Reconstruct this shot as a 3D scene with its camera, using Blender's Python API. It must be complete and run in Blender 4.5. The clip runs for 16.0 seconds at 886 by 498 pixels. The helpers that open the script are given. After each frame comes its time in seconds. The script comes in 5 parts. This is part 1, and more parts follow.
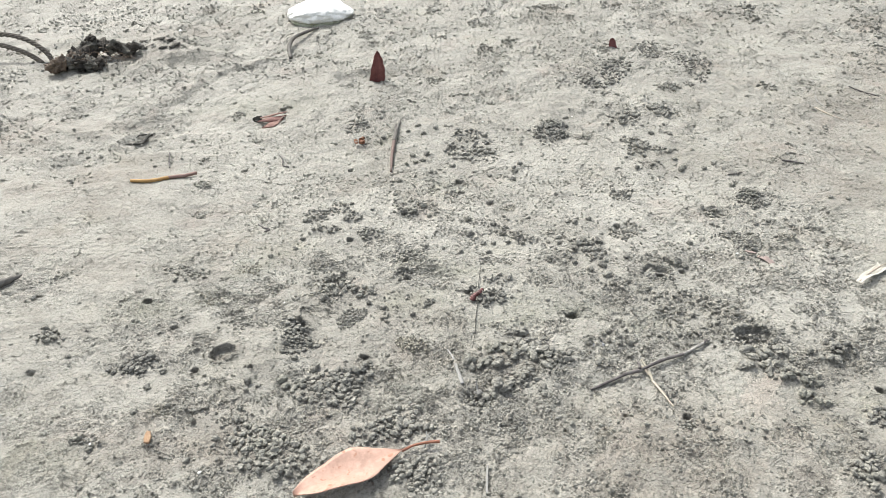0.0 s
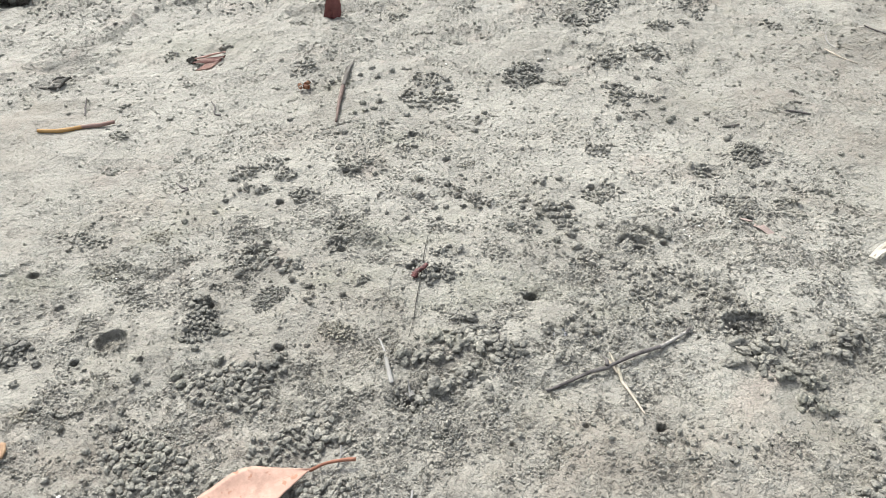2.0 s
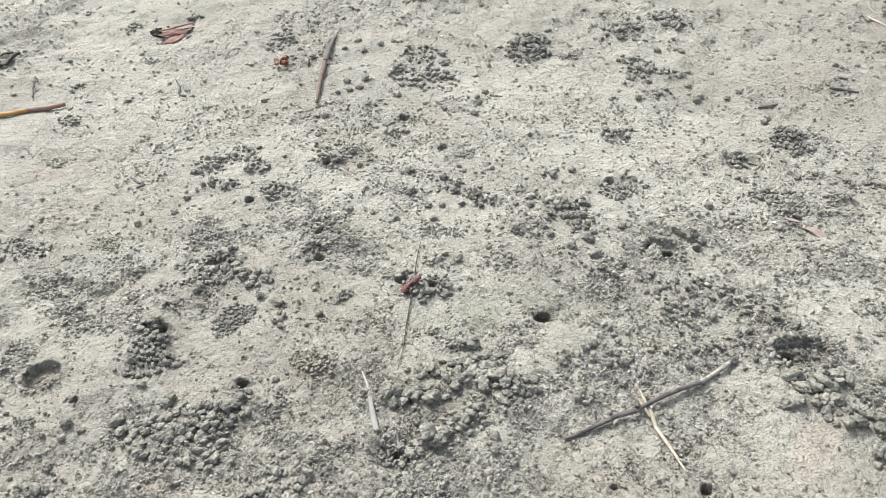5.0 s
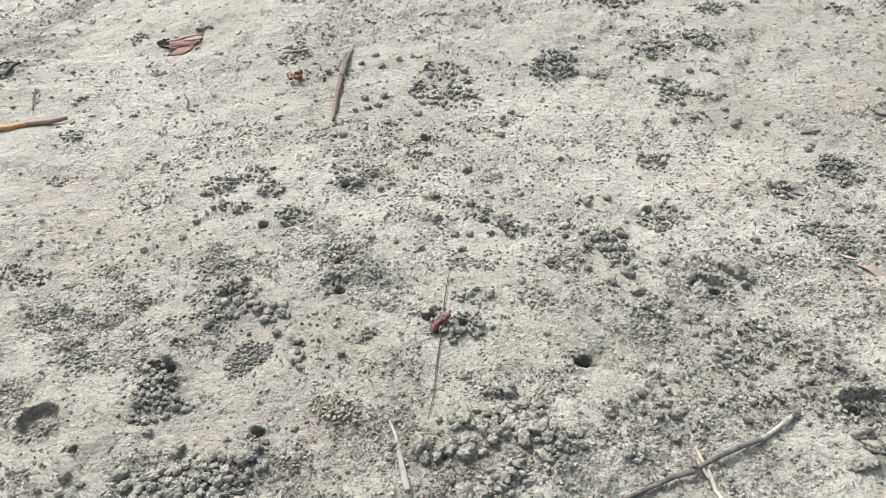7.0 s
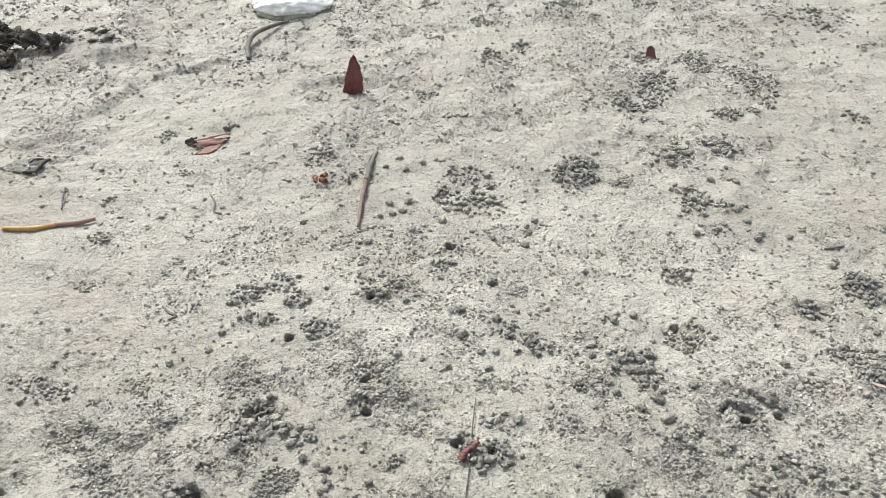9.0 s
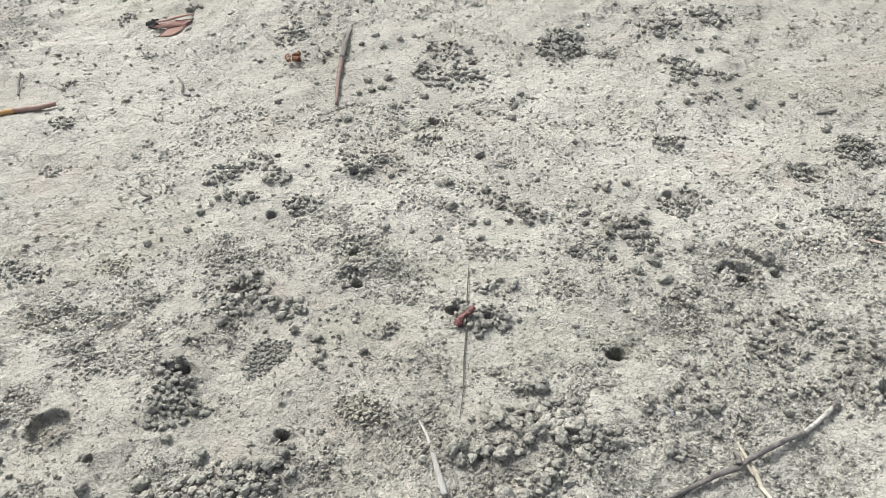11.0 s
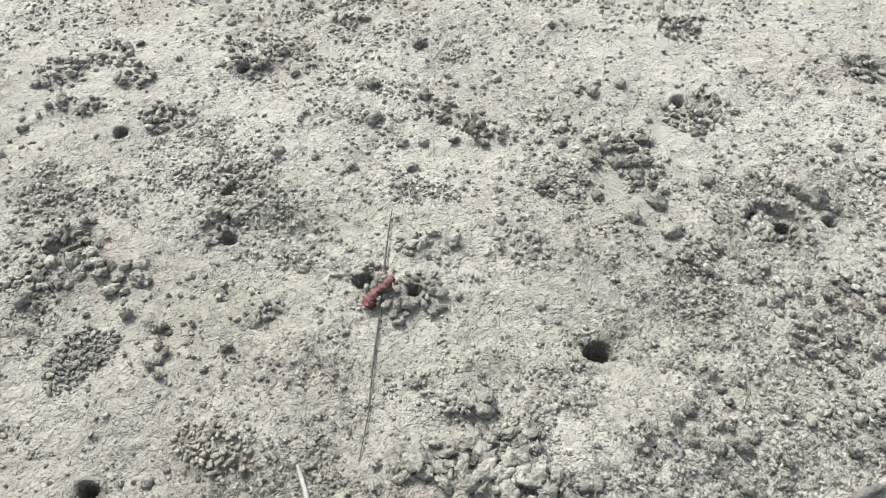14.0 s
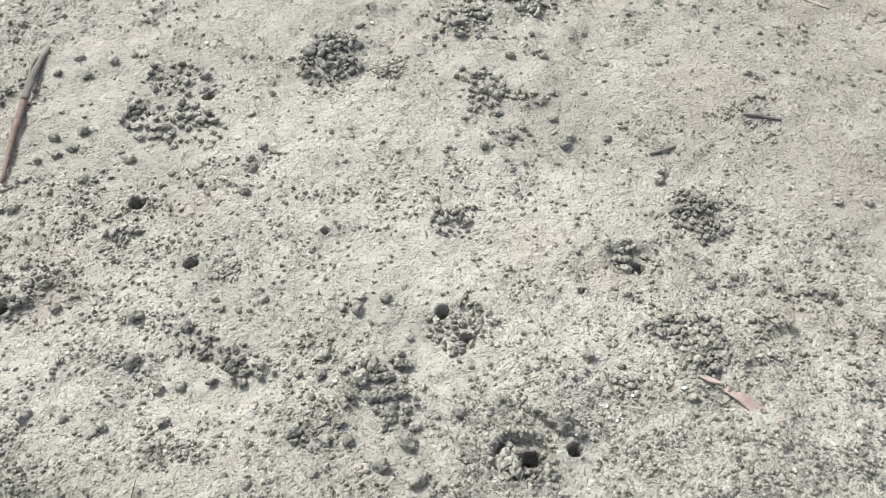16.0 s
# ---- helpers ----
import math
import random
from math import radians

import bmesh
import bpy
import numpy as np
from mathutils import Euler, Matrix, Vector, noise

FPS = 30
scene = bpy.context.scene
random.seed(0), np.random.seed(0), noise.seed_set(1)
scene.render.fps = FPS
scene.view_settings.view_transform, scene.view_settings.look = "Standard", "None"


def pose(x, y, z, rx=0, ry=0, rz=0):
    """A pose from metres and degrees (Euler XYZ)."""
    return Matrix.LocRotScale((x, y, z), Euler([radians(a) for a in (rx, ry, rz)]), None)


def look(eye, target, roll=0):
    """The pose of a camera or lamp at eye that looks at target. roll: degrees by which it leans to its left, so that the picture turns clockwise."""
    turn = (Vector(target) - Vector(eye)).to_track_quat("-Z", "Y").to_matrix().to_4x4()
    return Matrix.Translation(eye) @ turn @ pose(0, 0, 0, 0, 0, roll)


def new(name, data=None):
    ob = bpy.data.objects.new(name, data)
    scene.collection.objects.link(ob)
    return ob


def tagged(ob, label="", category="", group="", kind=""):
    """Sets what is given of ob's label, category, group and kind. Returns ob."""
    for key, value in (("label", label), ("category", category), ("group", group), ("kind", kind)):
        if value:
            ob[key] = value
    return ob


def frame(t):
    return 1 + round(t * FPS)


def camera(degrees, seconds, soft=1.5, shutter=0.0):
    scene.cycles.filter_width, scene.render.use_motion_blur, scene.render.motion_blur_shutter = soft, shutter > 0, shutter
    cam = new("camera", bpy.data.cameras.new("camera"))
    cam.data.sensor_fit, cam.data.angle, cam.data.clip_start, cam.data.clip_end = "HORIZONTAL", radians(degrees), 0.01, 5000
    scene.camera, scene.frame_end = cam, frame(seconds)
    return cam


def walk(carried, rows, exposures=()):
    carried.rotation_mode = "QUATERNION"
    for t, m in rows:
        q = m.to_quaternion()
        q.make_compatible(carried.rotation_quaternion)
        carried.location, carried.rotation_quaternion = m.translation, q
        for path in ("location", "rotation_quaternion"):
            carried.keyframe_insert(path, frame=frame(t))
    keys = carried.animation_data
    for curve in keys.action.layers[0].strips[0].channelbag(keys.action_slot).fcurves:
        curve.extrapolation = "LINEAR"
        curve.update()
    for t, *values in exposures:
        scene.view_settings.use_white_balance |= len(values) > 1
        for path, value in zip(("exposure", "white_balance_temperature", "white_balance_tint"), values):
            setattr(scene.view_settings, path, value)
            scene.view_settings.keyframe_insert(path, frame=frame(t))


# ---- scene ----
cam = camera(59.2, 16.0, soft=0.5)
PATH = [
    (0, (-0.092, -0.487, 0.46), (-0.181, 1.183, -0.636), -3.0),
    (0.5, (-0.082, -0.458, 0.441), (-0.155, 1.201, -0.674), -3.1),
    (1, (-0.071, -0.422, 0.42), (-0.145, 1.216, -0.725), -3.2),
    (1.5, (-0.062, -0.393, 0.406), (-0.143, 1.222, -0.772), -3.1),
    (2, (-0.047, -0.375, 0.405), (-0.133, 1.217, -0.802), -2.8),
    (2.5, (-0.036, -0.362, 0.408), (-0.128, 1.215, -0.818), -2.7),
    (3, (-0.03, -0.344, 0.415), (-0.139, 1.223, -0.823), -3.0),
    (3.5, (-0.026, -0.328, 0.419), (-0.145, 1.233, -0.825), -3.3),
    (4, (-0.027, -0.317, 0.413), (-0.145, 1.239, -0.839), -3.4),
    (4.2, (-0.032, -0.308, 0.403), (-0.145, 1.245, -0.852), -3.4),
    (6.3, (-0.061, -0.249, 0.345), (-0.11, 1.287, -0.935), -2.6),
    (6.5, (-0.064, -0.245, 0.347), (-0.118, 1.297, -0.926), -2.5),
    (7, (-0.074, -0.237, 0.355), (-0.145, 1.323, -0.895), -2.0),
    (7.5, (-0.081, -0.225, 0.365), (-0.168, 1.367, -0.842), -1.9),
    (8, (-0.083, -0.22, 0.378), (-0.172, 1.417, -0.768), -1.5),
    (8.2, (-0.082, -0.214, 0.388), (-0.168, 1.443, -0.728), -1.3),
    (10.3, (-0.106, -0.215, 0.383), (-0.186, 1.424, -0.76), -1.6),
    (10.5, (-0.103, -0.214, 0.373), (-0.164, 1.384, -0.828), -1.6),
    (11, (-0.104, -0.217, 0.35), (-0.115, 1.307, -0.945), -1.4),
    (11.5, (-0.098, -0.215, 0.336), (-0.083, 1.25, -1.025), -1.6),
    (12, (-0.09, -0.199, 0.33), (-0.059, 1.222, -1.077), -1.5),
    (12.5, (-0.08, -0.165, 0.31), (-0.046, 1.218, -1.134), -1.1),
    (13, (-0.078, -0.133, 0.283), (-0.05, 1.207, -1.202), -0.9),
    (13.5, (-0.074, -0.102, 0.26), (-0.052, 1.209, -1.251), -0.8),
    (14, (-0.068, -0.078, 0.265), (-0.058, 1.233, -1.246), -1.0),
    (14.5, (-0.063, -0.066, 0.284), (-0.036, 1.26, -1.212), -0.7),
    (15, (-0.022, -0.043, 0.31), (0.052, 1.285, -1.183), -0.6),
    (15.5, (0.017, -0.018, 0.325), (0.148, 1.314, -1.162), -0.6),
    (16, (0.031, -0.004, 0.335), (0.199, 1.334, -1.142), -0.8),
]
walk(cam, [(t, look(eye, target, roll)) for t, eye, target, roll in PATH], exposures=[(0, 1.80), (16, 1.80)])

# ---------------------------------------------------------------- world and light
world = bpy.data.worlds.new("overcast_sky")
scene.world = world
world.use_nodes = True
wn, wl = world.node_tree.nodes, world.node_tree.links
wn.clear()
sky = wn.new("ShaderNodeTexSky")
sky.sky_type = "NISHITA"
sky.sun_disc = False
sky.sun_elevation = radians(50)
sky.sun_rotation = radians(-36)
sky.air_density, sky.dust_density, sky.ozone_density = 1.6, 4.0, 0.6
bg = wn.new("ShaderNodeBackground")
bg.inputs["Strength"].default_value = 0.070
wout = wn.new("ShaderNodeOutputWorld")
grey = wn.new("ShaderNodeHueSaturation")
grey.inputs["Saturation"].default_value = 0.45
wl.new(sky.outputs[0], grey.inputs["Color"])
wl.new(grey.outputs[0], bg.inputs["Color"])
wl.new(bg.outputs[0], wout.inputs["Surface"])

sun = bpy.data.lights.new("sun", "SUN")
sun.energy = 1.25
sun.angle = radians(8)
sun.color = (0.980, 0.983, 0.925)
sun_ob = new("sun", sun)
sun_ob.matrix_basis = look((-1.6, 2.3, 3.3), (0, 0.1, 0))


# ---------------------------------------------------------------- materials
def shader(name, rough=0.8, spec=0.3):
    m = bpy.data.materials.new(name)
    m.use_nodes = True
    nt = m.node_tree
    b = nt.nodes["Principled BSDF"]
    b.inputs["Roughness"].default_value = rough
    b.inputs["Specular IOR Level"].default_value = spec
    return m, nt, b


def node(nt, kind, **values):
    n = nt.nodes.new(kind)
    for key, v in values.items():
        n.inputs[key.replace("_", " ")].default_value = v
    return n


def noise_tex(nt, co, scale, detail=4.0, rough=0.6, dist=0.0):
    n = node(nt, "ShaderNodeTexNoise", Scale=scale, Detail=detail, Roughness=rough, Distortion=dist)
    nt.links.new(co, n.inputs["Vector"])
    return n.outputs["Fac"]


def span(nt, value, lo, hi, a=0.0, b=1.0, kind="LINEAR"):
    n = nt.nodes.new("ShaderNodeMapRange")
    n.interpolation_type = kind
    for k, v in zip(("From Min", "From Max", "To Min", "To Max"), (lo, hi, a, b)):
        n.inputs[k].default_value = v
    nt.links.new(value, n.inputs["Value"])
    return n.outputs[0]


def maths(nt, op, a, b):
    n = nt.nodes.new("ShaderNodeMath")
    n.operation = op
    for i, v in enumerate((a, b)):
        if isinstance(v, (int, float)):
            n.inputs[i].default_value = v
        else:
            nt.links.new(v, n.inputs[i])
    return n.outputs[0]


def blend(nt, fac, a, b, mode="MIX"):
    n = nt.nodes.new("ShaderNodeMix")
    n.data_type, n.blend_type = "RGBA", mode
    for s, v in ((0, fac), (6, a), (7, b)):
        if isinstance(v, (int, float)):
            n.inputs[s].default_value = v
        elif isinstance(v, tuple):
            n.inputs[s].default_value = (*v, 1.0)
        else:
            nt.links.new(v, n.inputs[s])
    return n.outputs[2]


def relief(nt, b, height, depth, strength=1.0, normal=None):
    n = node(nt, "ShaderNodeBump", Strength=strength, Distance=depth)
    nt.links.new(height, n.inputs["Height"])
    if normal is not None:
        nt.links.new(normal, n.inputs["Normal"])
    nt.links.new(n.outputs[0], b.inputs["Normal"])
    return n.outputs[0]


def place_of(nt):
    return nt.nodes.new("ShaderNodeNewGeometry").outputs["Position"]


def make_mud(name, ground=True):
    m, nt, b = shader(name, 0.63, 0.45)
    co = place_of(nt)
    big = noise_tex(nt, co, 5.0, 5, 0.6, 0.4)
    mid = noise_tex(nt, co, 38.0, 6, 0.68)
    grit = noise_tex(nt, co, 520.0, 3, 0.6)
    warp = node(nt, "ShaderNodeTexNoise", Scale=420.0, Detail=1.0).outputs["Color"]
    col = blend(nt, span(nt, big, 0.40, 0.62), (0.345, 0.333, 0.292), (0.304, 0.292, 0.255))
    col = blend(nt, span(nt, mid, 0.47, 0.66, 0.0, 0.45), col, (0.268, 0.255, 0.222))
    algae = maths(nt, "MULTIPLY", span(nt, noise_tex(nt, co, 7.5, 4, 0.65), 0.54, 0.70), span(nt, mid, 0.40, 0.60))
    col = blend(nt, maths(nt, "MULTIPLY", algae, 0.38), col, (0.262, 0.250, 0.165))
    rust = maths(nt, "MULTIPLY", span(nt, noise_tex(nt, co, 11.0, 3, 0.6, 0.6), 0.58, 0.72), 0.34)
    col = blend(nt, rust, col, (0.345, 0.268, 0.225))
    if ground:
        at = nt.nodes.new("ShaderNodeAttribute")
        at.attribute_name = "crumbly"
        loose_part = span(nt, at.outputs["Fac"], 0.0, 1.0, 0.30, 1.0)
    else:
        loose_part = span(nt, mid, 0.3, 0.6, 0.45, 0.8)
        own = nt.nodes.new("ShaderNodeNewGeometry").outputs["Random Per Island"]
        col = blend(nt, span(nt, own, 0.0, 1.0, 0.0, 0.22), col, (0.225, 0.215, 0.188))
        col = blend(nt, 0.35, col, (0.400, 0.388, 0.345))
    # silt lies pale and smooth, the loose mud between is browner
    patch = noise_tex(nt, co, 8.0, 6, 0.72, 0.8)
    col = blend(nt, span(nt, patch, 0.50, 0.60, 0.0, 0.50), col, (0.225, 0.210, 0.180))
    col = blend(nt, span(nt, patch, 0.36, 0.44, 0.30, 0.0), col, (0.375, 0.366, 0.332))
    # dark specks and pits painted in for shaded gaps between grains, pale flecks too
    speck = maths(nt, "MULTIPLY", span(nt, noise_tex(nt, co, 410.0, 2, 0.65, 0.4), 0.56, 0.63, 0.0, 0.66), span(nt, loose_part, 0.25, 1.0, 0.28, 1.0))
    col = blend(nt, speck, col, (0.120, 0.113, 0.098))
    fleck = maths(nt, "MULTIPLY", span(nt, grit, 0.58, 0.68, 0.0, 0.30), span(nt, loose_part, 0.0, 1.0, 0.25, 1.0))
    col = blend(nt, fleck, col, (0.480, 0.462, 0.412))
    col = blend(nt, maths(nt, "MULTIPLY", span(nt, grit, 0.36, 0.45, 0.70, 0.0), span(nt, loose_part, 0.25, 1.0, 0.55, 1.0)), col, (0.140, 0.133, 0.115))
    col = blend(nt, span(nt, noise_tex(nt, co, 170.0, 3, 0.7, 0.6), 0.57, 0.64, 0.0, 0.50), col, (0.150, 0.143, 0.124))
    if ground:
        at = nt.nodes.new("ShaderNodeAttribute")
        at.attribute_name = "damp_shade"
        # darkens and glosses wet mud, with shade of pellet gaps and holes in the colour
        wet_shade = maths(nt, "MULTIPLY", at.outputs["Fac"], span(nt, mid, 0.36, 0.58, 0.45, 1.0))
        col = blend(nt, maths(nt, "MULTIPLY", wet_shade, 0.66), col, (0.092, 0.089, 0.078))
        nt.links.new(span(nt, wet_shade, 0.0, 1.0, 0.63, 0.50), b.inputs["Roughness"])
        for what, tint, most in (("silt", (0.410, 0.397, 0.352), 0.60), ("algae", (0.205, 0.207, 0.155), 0.45), ("brown", (0.235, 0.205, 0.170), 0.50)):
            at = nt.nodes.new("ShaderNodeAttribute")
            at.attribute_name = what
            stain = maths(nt, "MULTIPLY", at.outputs["Fac"], span(nt, mid, 0.38, 0.58, 0.25, 1.0))
            col = blend(nt, maths(nt, "MULTIPLY", stain, most), col, tint)
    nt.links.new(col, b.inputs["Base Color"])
    # rounded grains of two sizes, strongest where the mud is loose
    first = relief(nt, b, noise_tex(nt, co, 130.0, 5, 0.68, 0.4), 0.0045, 1.0) if ground else None
    for scale, depth, low in ((270.0, 0.0026, 0.12), (480.0, 0.0018, 0.35), (900.0, 0.0008, 0.70)):
        vor = node(nt, "ShaderNodeTexVoronoi", Scale=scale, Randomness=1.0)
        vor.feature = "F1"
        bent = nt.nodes.new("ShaderNodeVectorMath")
        bent.operation = "MULTIPLY_ADD"
        nt.links.new(warp, bent.inputs[0])
        bent.inputs[1].default_value = (0.9 / scale,) * 3
        nt.links.new(co, bent.inputs[2])
        nt.links.new(bent.outputs[0], vor.inputs["Vector"])
        dome = span(nt, vor.outputs["Distance"], 0.05, 0.62, 1.0, 0.0, "SMOOTHSTEP")
        tall = nt.nodes.new("ShaderNodeSeparateColor")
        nt.links.new(vor.outputs["Color"], tall.inputs[0])
        dome = maths(nt, "MULTIPLY", dome, span(nt, tall.outputs[0], 0.15, 1.0, 0.0, 1.0))
        dome = maths(nt, "MULTIPLY", dome, span(nt, loose_part, 0.2, 1.0, low, 1.0))
        first = relief(nt, b, dome, depth, 1.0, first)
    return m


def make_pellet(name, base, light, rough):
    m, nt, b = shader(name, rough - 0.06, 0.42)
    co = place_of(nt)
    rnd = nt.nodes.new("ShaderNodeObjectInfo").outputs["Random"]
    col = blend(nt, maths(nt, "ADD", maths(nt, "MULTIPLY", rnd, 0.65), span(nt, noise_tex(nt, co, 220.0, 3, 0.6), 0.38, 0.62, 0.0, 0.45)), base, light)
    fine = noise_tex(nt, co, 620.0, 2, 0.6)
    col = blend(nt, span(nt, fine, 0.34, 0.46, 0.65, 0.0), col, (0.070, 0.067, 0.058))
    col = blend(nt, span(nt, fine, 0.57, 0.68, 0.0, 0.35), col, (0.400, 0.385, 0.340))
    col = blend(nt, span(nt, noise_tex(nt, co, 9.0, 3), 0.54, 0.66, 0.0, 0.25), col, (0.150, 0.158, 0.112))
    nt.links.new(col, b.inputs["Base Color"])
    lumps = span(nt, noise_tex(nt, co, 300.0, 3, 0.6, 0.5), 0.30, 0.68)
    first = relief(nt, b, lumps, 0.0010, 1.0)
    relief(nt, b, fine, 0.0006, 1.0, first)
    return m


def make_plain(name, a, c, scale=120.0, rough=0.7, spec=0.3, depth=0.0006, stretch=(1, 1, 1), spots=None):
    m, nt, b = shader(name, rough, spec)
    mp = nt.nodes.new("ShaderNodeMapping")
    mp.inputs["Scale"].default_value = stretch
    tc = nt.nodes.new("ShaderNodeTexCoord")
    nt.links.new(tc.outputs["Object"], mp.inputs["Vector"])
    co = mp.outputs[0]
    n1 = noise_tex(nt, co, scale, 5, 0.65)
    n2 = noise_tex(nt, co, scale * 5, 3, 0.6)
    col = blend(nt, span(nt, n1, 0.36, 0.64), a, c)
    col = blend(nt, span(nt, n2, 0.40, 0.70, 0.30, 0.0), col, tuple(v * 0.5 for v in a))
    if spots:
        col = blend(nt, span(nt, noise_tex(nt, co, scale * 4.2, 2, 0.5), 0.62, 0.69, 0.0, 0.75), col, spots)
        col = blend(nt, span(nt, noise_tex(nt, co, scale * 1.1, 4, 0.7, 0.5), 0.56, 0.68, 0.0, 0.45), col, tuple(v * 0.62 for v in a))
    nt.links.new(col, b.inputs["Base Color"])
    relief(nt, b, n2, depth, 0.8)
    return m


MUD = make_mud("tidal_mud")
CRUMB = make_mud("crumbled_mud", False)
PELLET = make_pellet("wet_mud_pellet", (0.178, 0.172, 0.149), (0.310, 0.300, 0.262), 0.72)
PELLET_DARK = make_pellet("dark_mud_pellet", (0.115, 0.113, 0.099), (0.240, 0.233, 0.205), 0.65)
PELLET_OLIVE = make_pellet("algal_mud_pellet", (0.200, 0.186, 0.146), (0.325, 0.307, 0.258), 0.78)
PELLET_PALE = make_pellet("drying_mud_pellet", (0.225, 0.218, 0.190), (0.335, 0.324, 0.285), 0.75)
LEAF_TAN = make_plain("dry_tan_leaf", (0.42, 0.262, 0.202), (0.51, 0.325, 0.255), 45, 0.6, 0.3, 0.0004, spots=(0.30, 0.135, 0.075))
LEAF_SUNK = make_plain("sunken_muddy_leaf", (0.300, 0.235, 0.210), (0.390, 0.315, 0.285), 160, 0.7)
LEAF_RIB = make_plain("leaf_rib", (0.42, 0.245, 0.180), (0.50, 0.30, 0.225), 90, 0.55)
FLAKE = make_plain("tan_bark_flake", (0.33, 0.205, 0.120), (0.44, 0.30, 0.19), 140, 0.7)
STALK_RED = make_plain("reddish_stalk", (0.26, 0.105, 0.065), (0.36, 0.17, 0.11), 160, 0.6)
LEAF_DARK = make_plain("dark_red_leaf", (0.130, 0.040, 0.036), (0.215, 0.075, 0.066), 80, 0.5, 0.4)
LEAF_PINK = make_plain("faded_pink_leaf", (0.38, 0.225, 0.190), (0.50, 0.325, 0.280), 90, 0.65, 0.2)
LEAF_RED = make_plain("wet_red_leaf", (0.31, 0.150, 0.128), (0.44, 0.245, 0.210), 110, 0.5)
LEAF_ORANGE = make_plain("orange_brown_husk", (0.27, 0.115, 0.062), (0.40, 0.205, 0.125), 140, 0.6)
SHARD = make_plain("grey_rotten_leaf", (0.095, 0.090, 0.078), (0.205, 0.196, 0.172), 90, 0.75)
LEAF_BLACK = make_plain("blackened_leaf", (0.030, 0.028, 0.024), (0.075, 0.070, 0.060), 90, 0.6)
WOOD_YELLOW = make_plain("peeled_yellow_wood", (0.40, 0.225, 0.080), (0.50, 0.32, 0.135), 60, 0.6, 0.3, 0.0006, (0.25, 1, 1))
WOOD_BROWN = make_plain("brown_bark", (0.140, 0.098, 0.085), (0.225, 0.165, 0.143), 110, 0.75, 0.3, 0.0012, (0.25, 1, 1))
BARK_RED = make_plain("reddish_bark", (0.25, 0.155, 0.130), (0.34, 0.235, 0.205), 110, 0.7, 0.3, 0.0010, (0.25, 1, 1))
WOOD_GREY = make_plain("grey_weathered_wood", (0.115, 0.107, 0.096), (0.225, 0.210, 0.190), 110, 0.8, 0.25, 0.0012, (1, 0.25, 1))
TWIG_DARK = make_plain("dark_twig_bark", (0.085, 0.077, 0.075), (0.215, 0.198, 0.190), 140, 0.75, 0.2, 0.0012)
TWIG_PALE = make_plain("bleached_twig", (0.20, 0.190, 0.175), (0.56, 0.54, 0.50), 200, 0.8, 0.15)
STRAW = make_plain("dry_straw", (0.37, 0.315, 0.25), (0.52, 0.46, 0.385), 120, 0.65, 0.3, 0.0005, (1, 0.2, 1))
STRAW_GREY = make_plain("grey_straw", (0.245, 0.238, 0.225), (0.335, 0.327, 0.312), 120, 0.75, 0.3, 0.0005, (1, 0.2, 1))
SHELL = make_plain("white_shell", (0.78, 0.78, 0.74), (0.86, 0.86, 0.83), 25, 0.45, 0.4, 0.0008)
SHELL_EDGE = make_plain("stained_shell_edge", (0.36, 0.38, 0.27), (0.58, 0.58, 0.47), 60, 0.6)
PEAT_MUDDY = make_plain("mud_coated_peat", (0.060, 0.056, 0.048), (0.230, 0.218, 0.190), 90, 0.8, 0.25, 0.003)
PEAT = make_plain("black_root_peat", (0.030, 0.027, 0.024), (0.110, 0.095, 0.080), 60, 0.8, 0.25, 0.003)
FIBRE = make_plain("brown_root_fibre", (0.095, 0.070, 0.052), (0.21, 0.160, 0.120), 150, 0.8)
ROPE = make_plain("weathered_rope", (0.075, 0.066, 0.056), (0.19, 0.17, 0.145), 200, 0.85)
PAPER = make_plain("white_husk", (0.50, 0.47, 0.40), (0.66, 0.63, 0.56), 70, 0.6)

# ---------------------------------------------------------------- the lie of the mud
HEAPS, HOLES, PITS, MOUNDS = [], [], [], []


def heap(x, y, rx, ry, count, size, hollow=0.0):
    if size < 0.0042:
        count, size = int(1.7 * count), 0.85 * size
    elif y < 0.40:
        count, size = int(1.2 * count), (0.95 if size > 0.0072 and y < 0.12 else 0.84) * size
    else:
        count, size = int((1.35 if y < 0.55 else 1.8) * count), 0.90 * size
    HEAPS.append((x, y, rx, ry, count, max(0.0020, min(0.76 * size, math.sqrt(3.4 * rx * ry / count))), hollow))


def rubble(x, y, rx, ry, count, size, hollow=0.0):
    """Coarse clods of the full size given."""
    HEAPS.append((x, y, rx, ry, int(1.25 * count), 0.80 * size, hollow))


def hole(x, y, r, depth=0.03):
    HOLES.append((x, y, (0.80 if r > 0.006 else 0.74) * r, depth))


def pit(x, y, rx, ry, depth, sharp=0.35):
    PITS.append((x, y, rx, ry, depth, sharp))


def mound(x, y, rx, ry, height):
    MOUNDS.append((x, y, rx, ry, height))


heap(-0.542, 1.142, 0.031, 0.038, 20, 0.0070)
heap(-0.167, 1.087, 0.029, 0.039, 22, 0.0070)
heap(-0.086, 1.004, 0.020, 0.036, 18, 0.0070)
heap(-0.063, 1.082, 0.023, 0.027, 14, 0.0070)
heap(0.048, 1.084, 0.056, 0.027, 26, 0.0070)
heap(0.380, 1.005, 0.023, 0.029, 16, 0.0090)
heap(0.438, 1.042, 0.015, 0.030, 9, 0.0100)
heap(0.420, 0.972, 0.022, 0.032, 12, 0.0100)
heap(0.594, 0.885, 0.028, 0.059, 40, 0.0080)
